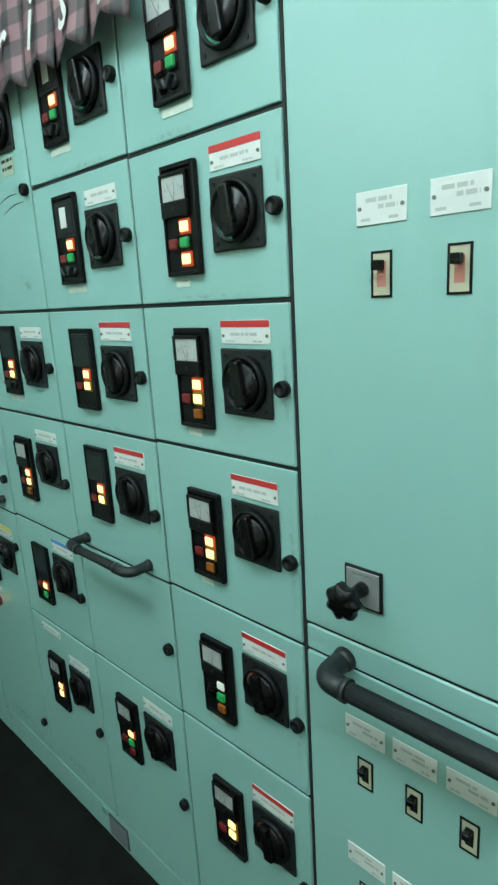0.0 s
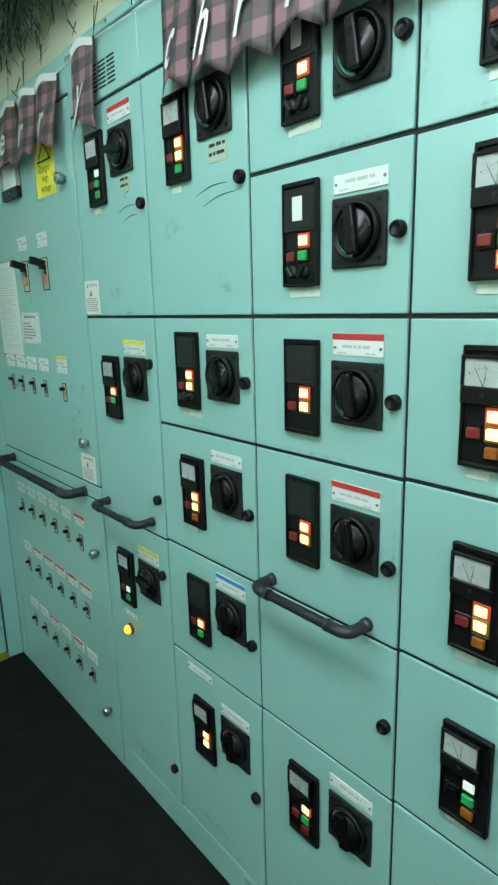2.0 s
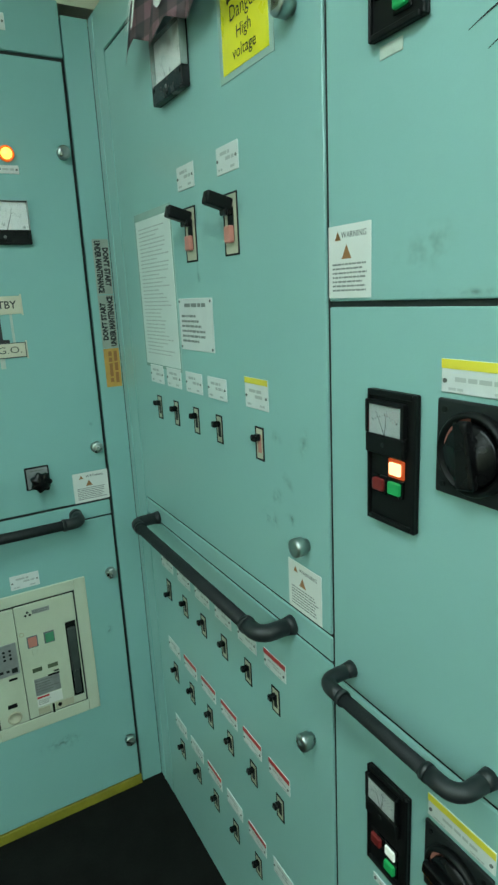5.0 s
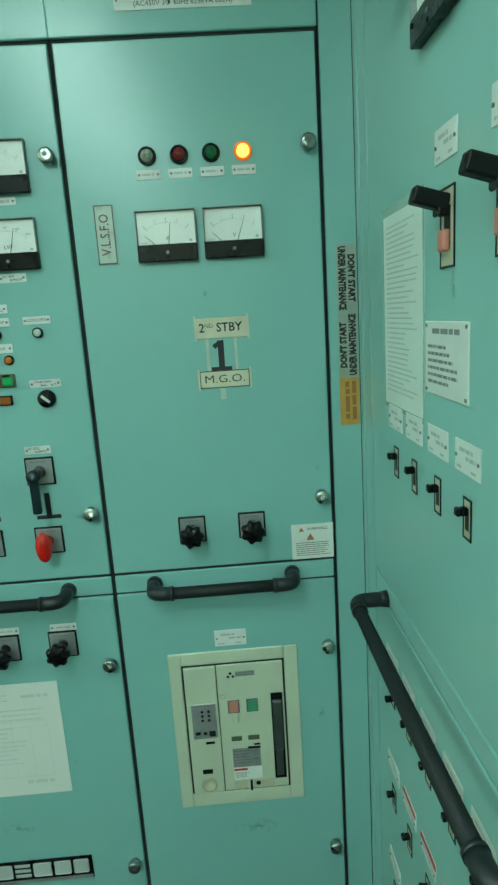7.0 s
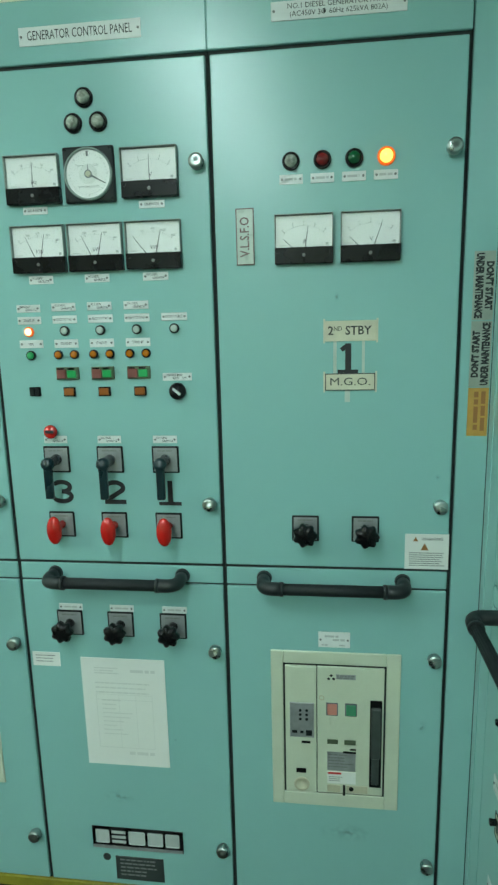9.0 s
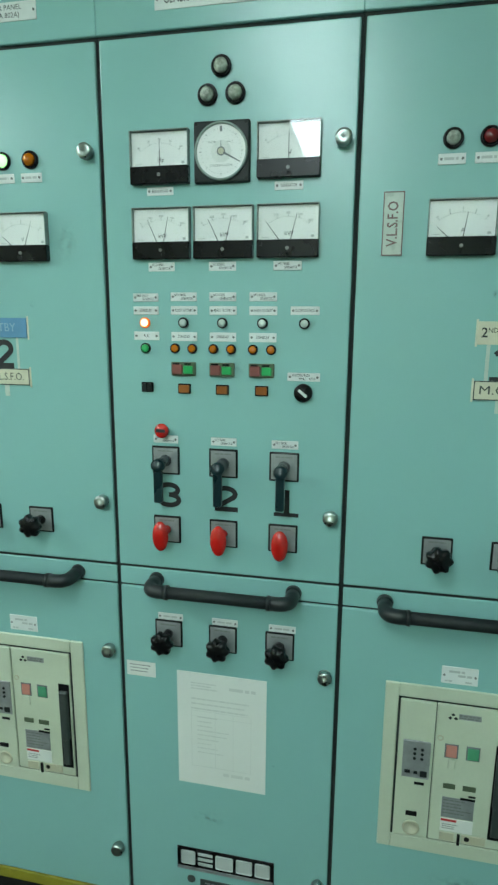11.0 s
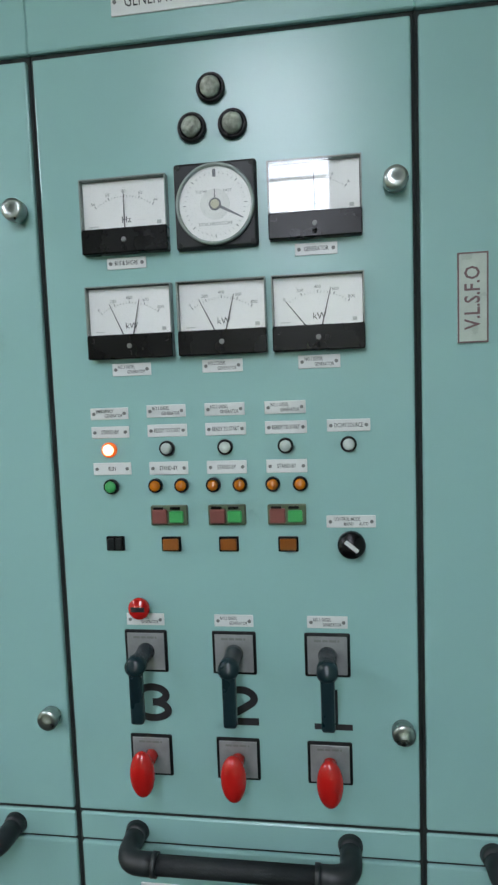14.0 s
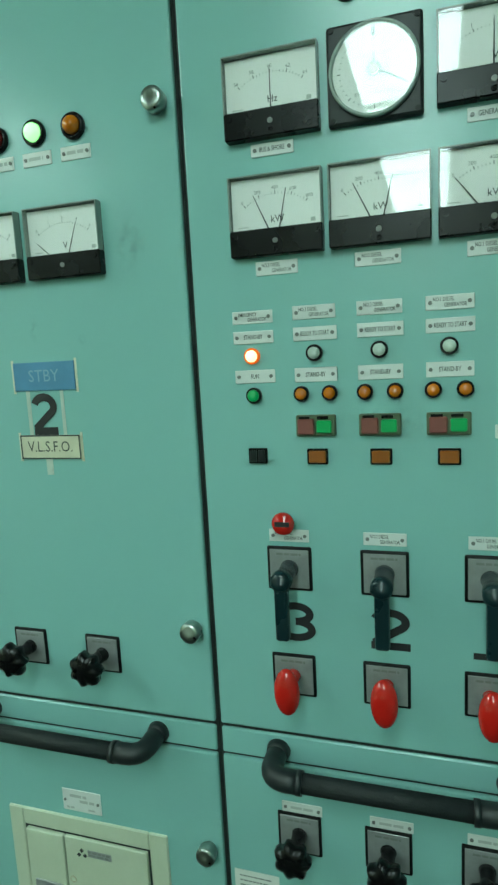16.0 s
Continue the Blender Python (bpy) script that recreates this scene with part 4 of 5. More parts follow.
for row, z in enumerate((0.752, 0.497, 0.242)):
    for n in range(6):
        x = 0.225 + 0.1077 * n
        banded = (row == 0 and n == 5) or (row == 1 and n > 0) or (row == 2 and n in (2, 4))
        nameplate(d, x - 0.037, x + 0.040, z + 0.060, z + 0.098, band=RED if banded else None, rows=3, seed=n + row)
        breaker(d, x, z, 0.028, 0.056, not (row == 0 and n == 0))
warning_sticker("warning_sticker", FRONT, 0.826, 0.920, 0.990, 1.078, 2)
sign = thing("danger_sign", FRONT, "yellow high voltage danger sign in a clear sleeve", "sign")
part("sleeve", bm_box(0.672, 0.834, -0.0008, 0, 1.846, 2.020), SLEEVE, sign)
part("sheet", bm_box(0.684, 0.822, -0.0014, 0, 1.856, 2.010), SIGN_YELLOW, sign)
bm = bmesh.new()
for a, b in (((0.705, 1.950), (0.802, 1.950)), ((0.802, 1.950), (0.7535, 2.006)), ((0.7535, 2.006), (0.705, 1.950))):
    A, B = Vector((a[0], -0.0018, a[1])), Vector((b[0], -0.0018, b[1]))
    nrm = Vector((-(B - A).z, 0, (B - A).x)).normalized() * 0.0055
    bm.faces.new([bm.verts.new(q) for q in (A, B, B + nrm, A + nrm)])
part("triangle", bm, INK, sign)
part("lettering", join(text_bm("Danger", 0.022, 0.753, 1.932, -0.0018, 0.92), text_bm("High", 0.018, 0.753, 1.903, -0.0018), text_bm("voltage", 0.018, 0.753, 1.877, -0.0018)), INK, sign)

d = distribution(2.406, 3.25, "mint green power distribution cabinet beside the starter columns")
handrail(d, 2.486, 3.17, 0.948, 0.062, 0.0175)
star_knob(d, 2.491, 1.051)
for x in (2.519, 2.620):
    nameplate(d, x, x + 0.0715, 1.586, 1.626, rows=3, seed=3)
for x in (2.555, 2.6575):
    breaker(d, x, 1.526, 0.030, 0.057, True, MARK_PINK)
for z in (0.752, 0.497):
    for n in range(3):
        x = 2.5215 + 0.0865 * n
        nameplate(d, x - 0.0365, x + 0.0365, z + 0.060, z + 0.098, rows=3, seed=n)
        breaker(d, x, z, 0.029, 0.055)

# ---- generator board ----
def round_lamp(parent, x, z, material, r=0.018, words="", label="", glow=False):
    # lit amber and warm lamps swap the black bezel for the self-glowing one
    b = shared("pilot_lamp", ("plamp", r, material.name), lambda: bm_lathe(0, 0, [(r, 0), (r, -0.007), (r * 0.92, -0.0095), (r * 0.76, -0.0095), (r * 0.74, -0.006), (0, -0.006)], 26), RIM_AMBER_GLOW if material in (LENS_AMBER_LIT, LENS_WARM_LIT) else BLACK_GLOSS, parent, (x, 0, z), label)
    shared("lens", ("plens", r, material.name), lambda: bm_lathe(0, 0, [(r * 0.74, -0.006), (r * 0.72, -0.0105), (r * 0.62, -0.0125), (r * 0.3, -0.0132), (0, -0.0134)] if r < 0.012 else [(r * 0.70, -0.006), (r * 0.68, -0.012), (r * 0.5, -0.017), (r * 0.25, -0.0195), (0, -0.020)], 22), material, b)
    return b


def generator_cabinet(a, b, label):
    t = thing("generator_cabinet", SIDE, label, "switchboard", "generator cabinets")
    part("body", bm_box(a, b, 0.0045, 0.6, FLOOR_Z, 2.212, 0.002), GAP, t)
    part("upper_door", bm_box(a + 0.0047, b - 0.0047, -0.002, 0.02, 0.9702, 2.0825, 0.003, 2), PAINT_B, t)
    part("rail_strip", bm_box(a + 0.0047, b - 0.0047, 0, 0.02, 0.9200, 0.9628, 0.002), PAINT_B, t)
    part("lower_door", bm_box(a + 0.0047, b - 0.0047, -0.002, 0.02, 0.016, 0.9155, 0.003, 2), PAINT_B, t)
    part("header", bm_box(a, b, -0.003, 0.0155, 2.0905, 2.212, 0.002), PAINT_B, t)
    part("kick_plate", bm_box(a, b, -0.004, 0.0155, FLOOR_Z, 0.012, 0.001), YELLOW_PAINT, t, "yellow painted kick strip")
    for z in (1.876, 1.125, 0.746, 0.167):
        chrome_knob(t, b - 0.028, z)
    handrail(t, b - 0.430, b - 0.105, 0.938, 0.062, 0.0160)
    return t


def air_breaker(t, x0):
    """The withdrawable air circuit breaker in the lower door, its left edge at x0."""
    f = part("breaker_frame", join(bm_box(x0, x0 + 0.030, -0.006, 0, 0.318, 0.751, 0.002), bm_box(x0 + 0.281, x0 + 0.315, -0.006, 0, 0.318, 0.751, 0.002),
             bm_box(x0 + 0.030, x0 + 0.281, -0.006, 0, 0.718, 0.751, 0.002), bm_box(x0 + 0.030, x0 + 0.281, -0.006, 0, 0.318, 0.355, 0.002)), CREAM, t, "cream plastic frame round the air circuit breaker")
    part("gap", bm_box(x0 + 0.030, x0 + 0.281, -0.0025, -0.001, 0.355, 0.718), GAP, f)
    b = part("air_circuit_breaker", join(bm_box(x0 + 0.035, x0 + 0.112, -0.010, -0.001, 0.360, 0.713, 0.0015), bm_box(x0 + 0.114, x0 + 0.276, -0.008, -0.001, 0.360, 0.713, 0.0015)), CREAM, t, "cream air circuit breaker front with charging lever")
    y = -0.0105
    part("relay", join(bm_box(x0 + 0.046, x0 + 0.106, -0.0125, -0.009, 0.519, 0.615, 0.001)), BRUSHED, b, "grey trip relay with small dials")
    dots = [bm_disc(x0 + 0.072 + 0.016 * i, 0.595 - 0.012 * j, 0.0035, -0.0125, -0.014, 10) for i in range(2) for j in range(3)]
    dots += [bm_box(x0 + 0.052, x0 + 0.064, -0.0145, -0.012, 0.532, 0.539), bm_box(x0 + 0.072, x0 + 0.080, -0.0145, -0.012, 0.532, 0.538), bm_box(x0 + 0.086, x0 + 0.101, -0.0145, -0.012, 0.526, 0.540)]
    for dot in dots:
        part("relay_dial", dot, CHARCOAL, b)
    for x, w, z, h, y in ((0.075, 0.022, 0.502, 0.006, -0.0115), (0.061, 0.025, 0.417, 0.012, -0.0115), (0.178, 0.032, 0.478, 0.005, -0.0095), (0.195, 0.015, 0.487, 0.004, -0.0095)):
        part("dark_slot", bm_box(x0 + x, x0 + x + w, y, y + 0.002, z, z + h), BLACK, b)
    part("key_ring", bm_lathe(x0 + 0.075, 0.384, [(0.020, -0.009), (0.020, -0.0115), (0.0185, -0.0125), (0.0135, -0.0125), (0.0130, -0.0105), (0.0, -0.0105)], 24), BEIGE, b)
    part("eyelet", bm_lathe(x0 + 0.125, 0.629, [(0.007, -0.007), (0.007, -0.009), (0.0045, -0.009), (0.0045, -0.0075), (0, -0.0075)], 16), BEIGE, b)
    part("maker_mark", join(bars_bm(x0 + 0.160, x0 + 0.207, 0.680, 0.695, 1, -0.0086, 6, 0.9, 0.0)), BRUSHED, b)
    part("maker_shape", join(*(bm_disc(x0 + 0.148 + dx, 0.686 + dz, 0.0042, -0.008, -0.0088, 4) for dx, dz in ((0, 0.005), (-0.006, -0.004), (0.006, -0.004)))), INK, b)
    part("push_button", bm_box(x0 + 0.139, x0 + 0.162, -0.0105, -0.0075, 0.584, 0.614, 0.001), MARK_PINK, b, "red off push plate")
    part("push_button", bm_box(x0 + 0.185, x0 + 0.209, -0.0105, -0.0075, 0.584, 0.613, 0.001), MARK_GREEN, b, "green on push plate")
    part("flag", join(bm_box(x0 + 0.139, x0 + 0.165, -0.0098, -0.0075, 0.503, 0.515), bm_box(x0 + 0.181, x0 + 0.209, -0.0098, -0.0075, 0.503, 0.515)), OLIVE, b)
    part("lock_tab", bm_box(x0 + 0.145, x0 + 0.160, -0.011, -0.0075, 0.556, 0.580, 0.001), CREAM, b)
    part("rating_plate", bm_box(x0 + 0.139, x0 + 0.209, -0.0092, -0.0075, 0.427, 0.480), BRUSHED, b)
    part("paper_label", bm_box(x0 + 0.139, x0 + 0.210, -0.0092, -0.0075, 0.390, 0.424), PAPER, b)
    part("red_heading", bm_box(x0 + 0.140, x0 + 0.174, -0.0095, -0.0091, 0.4165, 0.4225), RED, b)
    part("plate_print", bars_bm(x0 + 0.142, x0 + 0.204, 0.432, 0.474, 5, -0.0094, 5, 0.35, 0.4), INK_SOFT, b)
    part("maker_print", bars_bm(x0 + 0.161, x0 + 0.205, 0.682, 0.693, 2, -0.0090, 4, 0.7, 0.1), INK_SOFT, b)
    for q in (0.136, 0.182):
        part("button_rim", bm_box(x0 + q, x0 + q + 0.029, -0.0088, -0.0072, 0.581, 0.617, 0.0008), STEEL_GREY, b)
    part("label_print", join(bars_bm(x0 + 0.143, x0 + 0.180, 0.394, 0.410, 3, -0.0096, 3, 0.4, 0.3)), INK_SOFT, b)
    part("lever_recess", bm_box(x0 + 0.243, x0 + 0.272, -0.0090, -0.007, 0.385, 0.628), BLACK, b)
    part("charging_lever", join(bm_box(x0 + 0.246, x0 + 0.269, -0.018, -0.006, 0.470, 0.610, 0.003), bm_box(x0 + 0.248, x0 + 0.266, -0.014, -0.006, 0.395, 0.470, 0.002)), PLATE_DARK, b, "dark grey charging lever")
    part("crank_socket", join(bm_box(x0 + 0.139, x0 + 0.172, -0.010, -0.007, 0.364, 0.386, 0.001), bm_box(x0 + 0.188, x0 + 0.240, -0.010, -0.007, 0.364, 0.386, 0.001)), BEIGE, b)
    part("socket_hole", join(bm_disc(x0 + 0.199, 0.377, 0.006, -0.009, -0.0108, 14), bm_box(x0 + 0.178, x0 + 0.184, -0.012, -0.007, 0.358, 0.386)), BLACK, b)


def board_sign(t, x0, x1, z0, z1, words, ink=INK, size=0.02, base=None, name="board_sign", spread=1.0):
    p = part(name, bm_box(x0, x1, -0.0045, -0.002, z0, z1, 0.0005), base or TAPE, t, "taped card with printed letters")
    xm, zm = (x0 + x1) / 2, (z0 + z1) / 2
    if words == "2ND STBY":
        letters = join(text_bm("2", size, xm - 0.043, zm, -0.005, spread, bold=0.02), text_bm("ND", size * 0.5, xm - 0.0275, zm + size * 0.25, -0.005, spread), text_bm("STBY", size, xm + 0.016, zm, -0.005, spread, bold=0.02))
    else:
        letters = text_bm(words, size, xm, zm, -0.005, spread)
    part("lettering", letters, ink, p)
    if "." in words:
        for a, b, c, d in ((x0, x1, z0, z0 + 0.002), (x0, x1, z1 - 0.002, z1), (x0, x0 + 0.002, z0 + 0.002, z1 - 0.002), (x1 - 0.002, x1, z0 + 0.002, z1 - 0.002)):
            part("border_line", bm_box(a, b, -0.0049, -0.0044, c, d), INK_PLATE, p)
    for x in (x0 - 0.004, x1):
        part("tape_edge", bm_box(x, x + 0.004, -0.0026, -0.002, z0 - 0.004, z1 + 0.004), TAPE, p)
    return p


def diesel_cabinet(a, b, number, lit, top_card, low_card, label):
    t = generator_cabinet(a, b, label)
    s = b + 0.07
    for n, (mat, word) in enumerate(((LENS_CLEAR, "clear"), (LENS_RED, "red"), (LENS_GREEN, "green"), (LENS_AMBER, "amber"))):
        on = n == lit
        mat = {2: LENS_GREEN_LIT, 3: LENS_AMBER_LIT}[n] if on else mat
        round_lamp(t, s - 0.426 + 0.065 * n, 1.868, mat, 0.0185, label=f"round {word} pilot lamp, " + ("lit" if on else "unlit"))
        nameplate(t, s - 0.4505 + 0.065 * n, s - 0.4015 + 0.065 * n, 1.8235, 1.8425, rows=1, seed=n, y=-0.002)
    panel_meter(t, s - 0.462, 1.661, "A", ((-48, 0.050), (8, 0.056)), figures="02468")
    panel_meter(t, s - 0.323, 1.661, "V", ((-48, 0.050), (20, 0.056)), figures="01346")
    e = 0.0 if number == "1" else -0.022
    board_sign(t, s + e - 0.355, s + e - 0.245, 1.496, 1.540, top_card[0], top_card[1], 0.019, top_card[2], spread=0.95)
    part("number", number_bm(number, 0.064, s + e - 0.3060, 1.459, -0.0030), INK, t, "large black number")
    for x0, x1, z0, z1 in ((0.337, 0.330, 1.424, 1.500), (0.275, 0.269, 1.424, 1.500), (0.312, 0.300, 1.362, 1.390)):
        part("tape_strip", bm_box(s + e - x0, s + e - x1, -0.0024, -0.002, z0, z1), TAPE_CLEAR, t)
    board_sign(t, s + e - 0.355, s + e - 0.246, 1.388, 1.426, low_card, INK_PLATE, 0.0175, None, spread=1.25 if len(low_card) < 8 else 0.86)
    star_knob(t, s - 0.432, 1.034, 0.063)
    star_knob(t, s - 0.294, 1.034, 0.063)
    nameplate(t, s - 0.371, s - 0.295, 0.763, 0.804, rows=3, seed=2, y=-0.002)
    air_breaker(t, s - 0.488)
    sign = nameplate(t, s - 0.463, s - 0.196, 2.131, 2.166, f"NO.{number} DIESEL GENERATOR PANEL|(AC450V 3\u03a6 60Hz 625kVA 802A)", y=-0.003, name="title_plate", size=0.0098)
    return t


g1 = diesel_cabinet(-0.596, -0.07, "1", 3, ("2ND STBY", INK, TAPE), "M.G.O.", "mint green cabinet of the first diesel generator with air breaker")
part("fuel_card", bm_box(-0.5455, -0.5065, -0.0045, -0.002, 1.663, 1.780), TAPE_CLEAR, g1, "clear-taped fuel card turned on its side")
for a, b, c, d in ((-0.5455, -0.5065, 1.663, 1.665), (-0.5455, -0.5065, 1.778, 1.780), (-0.5455, -0.5435, 1.665, 1.778), (-0.5085, -0.5065, 1.665, 1.778)):
    part("border_line", bm_box(a, b, -0.0050, -0.0044, c, d), FUEL_INK, g1)
part("fuel_lettering", text_bm("V.L.S.F.O", 0.020, -0.526, 1.7215, -0.0050, 0.80, turn=-90, bold=0.02), FUEL_INK, g1)
g2 = diesel_cabinet(-1.648, -1.122, "2", 2, ("STBY", CARD_GREY, CARD_BLUE), "V.L.S.F.O.", "mint green cabinet of the second diesel generator with air breaker")
warning_sticker("warning_sticker", SIDE @ pose(0, -0.002, 0), -0.172, -0.074, 0.971, 1.056, 3)

gc = generator_cabinet(-1.122, -0.596, "mint green generator control cabinet with gauges and levers")
nameplate(gc, -0.997, -0.732, 2.124, 2.160, "GENERATOR CONTROL PANEL", y=-0.003, name="title_plate", size=0.0185)
for x, z in ((-0.864, 2.018), (-0.892, 1.969), (-0.836, 1.969)):
    round_lamp(gc, x, z, LENS_CLEAR, 0.020, label="clear synchronising lamp in a black bezel")
panel_meter(gc, -1.054, 1.808, "Hz", ((0, 0.062),), spread=37, figures=("56", "58", "60", "62", "64"))
panel_meter(gc, -0.791, 1.811, "V", ((0, 0.060),), bar=STEEL_GREY, spread=37, figures="01346")
for x, needles in ((-1.054, ((-24, 0.062), (12, 0.062))), (-0.922, ((-26, 0.062), (14, 0.062))), (-0.790, ((-38, 0.060), (14, 0.064)))):
    panel_meter(gc, x, 1.662, "kW", needles)
sy = part("synchroscope", bm_box(-0.9195, -0.8055, -0.012, 0, 1.806, 1.921, 0.004, 2), CHARCOAL, gc, "square synchroscope with round white dial")
cx, cz = -0.8625, 1.8635
part("rim", bm_lathe(cx, cz, [(0.054, -0.010), (0.054, -0.017), (0.0525, -0.0185), (0.050, -0.0185), (0.0495, -0.0135), (0.0, -0.0135)], 48), CLEAR_EDGE, sy)
part("dial", bm_disc(cx, cz, 0.0493, -0.013, -0.0140, 48), DIAL, sy, "round white dial")
marks = join(bm_scale(cx, cz, 0.040, -180, 180, 40, -0.0144, 0.004), text_bm("SYNCHROSCOPE", 0.0044, cx, cz - 0.026, -0.0144), text_bm("SLOW", 0.004, cx - 0.018, cz + 0.017, -0.0144), text_bm("FAST", 0.004, cx + 0.018, cz + 0.017, -0.0144))
part("scale", marks, INK_SOFT, sy)
part("pointer", join(bm_needle(cx, cz, 118, 0.043, -0.0155, 0.0022), bm_needle(cx, cz, 0, 0.020, -0.0152, 0.0012), bm_disc(cx, cz, 0.0085, -0.0145, -0.0150, 20)), STEEL_GREY, sy)
part("hub_disc", bm_disc(cx, cz, 0.0205, -0.0139, -0.0143, 30), PLATE_SILVER, sy, "silver disc behind the pointer")
part("index_mark", bm_box(cx - 0.0022, cx + 0.0022, -0.0146, -0.0139, cz + 0.036, cz + 0.046), STEEL_GREY, sy)
part("hub", bm_disc(cx, cz, 0.006, -0.014, -0.0165, 16), BEIGE, sy)
part("window", bm_disc(cx, cz, 0.0505, -0.0172, -0.0180, 48), PANE, sy).visible_shadow = False
screws(sy, [(-0.913, 1.812), (-0.812, 1.812), (-0.913, 1.915), (-0.812, 1.915)], -0.012, 0.0036, BLACK_GLOSS)

NP = lambda x0, x1, z0, z1, words: nameplate(gc, x0, x1, z0, z1, words, y=-0.002)
NP(-1.023, -0.966, 1.788, 1.804, "BUS & SHORE")
NP(-0.757, -0.700, 1.790, 1.806, "GENERATOR")
for n, x in zip("321", (-1.024, -0.892, -0.757)):
    NP(x, x + 0.0575, 1.638, 1.656, f"NO.{n} DIESEL|GENERATOR")
NP(-1.061, -1.004, 1.576, 1.593, "EMERGENCY|GENERATOR")
NP(-1.061, -1.004, 1.549, 1.566, "STAND-BY")
NP(-1.061, -1.004, 1.495, 1.513, "RUN")
round_lamp(gc, -1.035, 1.532, LENS_WARM_LIT, 0.0112, label="round white lamp, lit")
round_lamp(gc, -1.035, 1.478, BTN_GREEN, 0.0112, label="round green lamp")
for n, x in zip("321", (-0.9765, -0.8915, -0.806)):
    NP(x, x + 0.0575, 1.577, 1.595, f"NO.{n} DIESEL|GENERATOR")
    NP(x, x + 0.0585, 1.549, 1.567, "READY TO START")
    NP(x, x + 0.0575, 1.494, 1.513, "STAND-BY")
    round_lamp(gc, x + 0.028, 1.5325, LENS_PALE, 0.0112, label="round clear lamp, unlit")
    round_lamp(gc, x + 0.0085, 1.4785, LENS_AMBER, 0.0106, label="round amber lamp, unlit")
    round_lamp(gc, x + 0.0470, 1.4785, LENS_AMBER, 0.0106, label="round amber lamp, unlit")
    pb = part("button_station", bm_box(x, x + 0.0540, -0.009, 0, 1.4205, 1.4495, 0.0015), OLIVE, gc, "pair of square red and green push buttons")
    for inset in (0.0125, 0.0370):
        part("clip", bm_box(x + inset - 0.0075, x + inset + 0.0075, -0.0125, -0.008, 1.4440, 1.4480, 0.0008), BLACK_GLOSS, pb)
    part("red_button", bm_box(x + 0.003, x + 0.0255, -0.014, -0.008, 1.4235, 1.4445, 0.0015), BTN_RED_FADED, pb, "faded red button")
    part("green_button", bm_box(x + 0.0290, x + 0.0490, -0.015, -0.008, 1.4255, 1.4420, 0.0015), BTN_GREEN, pb, "bright green button")
    sq = part("square_lamp", bm_box(x + 0.0135, x + 0.0420, -0.007, 0, 1.3815, 1.4030, 0.0012), BLACK_GLOSS, gc, "square amber lamp, unlit")
    part("lens", bm_box(x + 0.0160, x + 0.0395, -0.0105, -0.006, 1.3840, 1.4005, 0.0012), BTN_AMBER, sq)
sq = part("square_lamp", bm_box(-1.047, -1.020, -0.007, 0, 1.3825, 1.4040, 0.0012), BLACK_GLOSS, gc, "square dark buzzer cover")
part("cover", join(bm_box(-1.0445, -1.0345, -0.010, -0.006, 1.3850, 1.4015, 0.001), bm_box(-1.0325, -1.0225, -0.010, -0.006, 1.3850, 1.4015, 0.001)), CHARCOAL, sq)
NP(-0.720, -0.661, 1.550, 1.567, "DC24V SOURCE")
round_lamp(gc, -0.691, 1.5325, LENS_PALE, 0.0112, label="round clear lamp, unlit")
NP(-0.724, -0.656, 1.415, 1.4325, "CONTROL MODE|MANU      AUTO")
kn = part("mode_knob", bm_lathe(-0.690, 1.391, [(0.0195, 0), (0.0195, -0.010), (0.0165, -0.016), (0.0, -0.0165)], 28), BLACK_GLOSS, gc, "round black mode selector with white pointer")
ptr = part("pointer", bm_box(-0.0028, 0.0028, -0.019, -0.015, -0.011, 0.011, 0.001), WHITE, kn)
ptr.location, ptr.rotation_euler = (-0.690, 0, 1.391), (0, radians(-50), 0)
st = part("emergency_push", bm_lathe(-0.999, 1.299, [(0.010, 0), (0.010, -0.010), (0.0158, -0.013), (0.0162, -0.018), (0.0140, -0.022), (0.0, -0.0235)], 26), RED_KNOB, gc, "red mushroom push button")
part("print", bars_bm(-1.0095, -0.9885, 1.2945, 1.3035, 1, -0.0240, 2, 0.8, 0.0), INK, st)
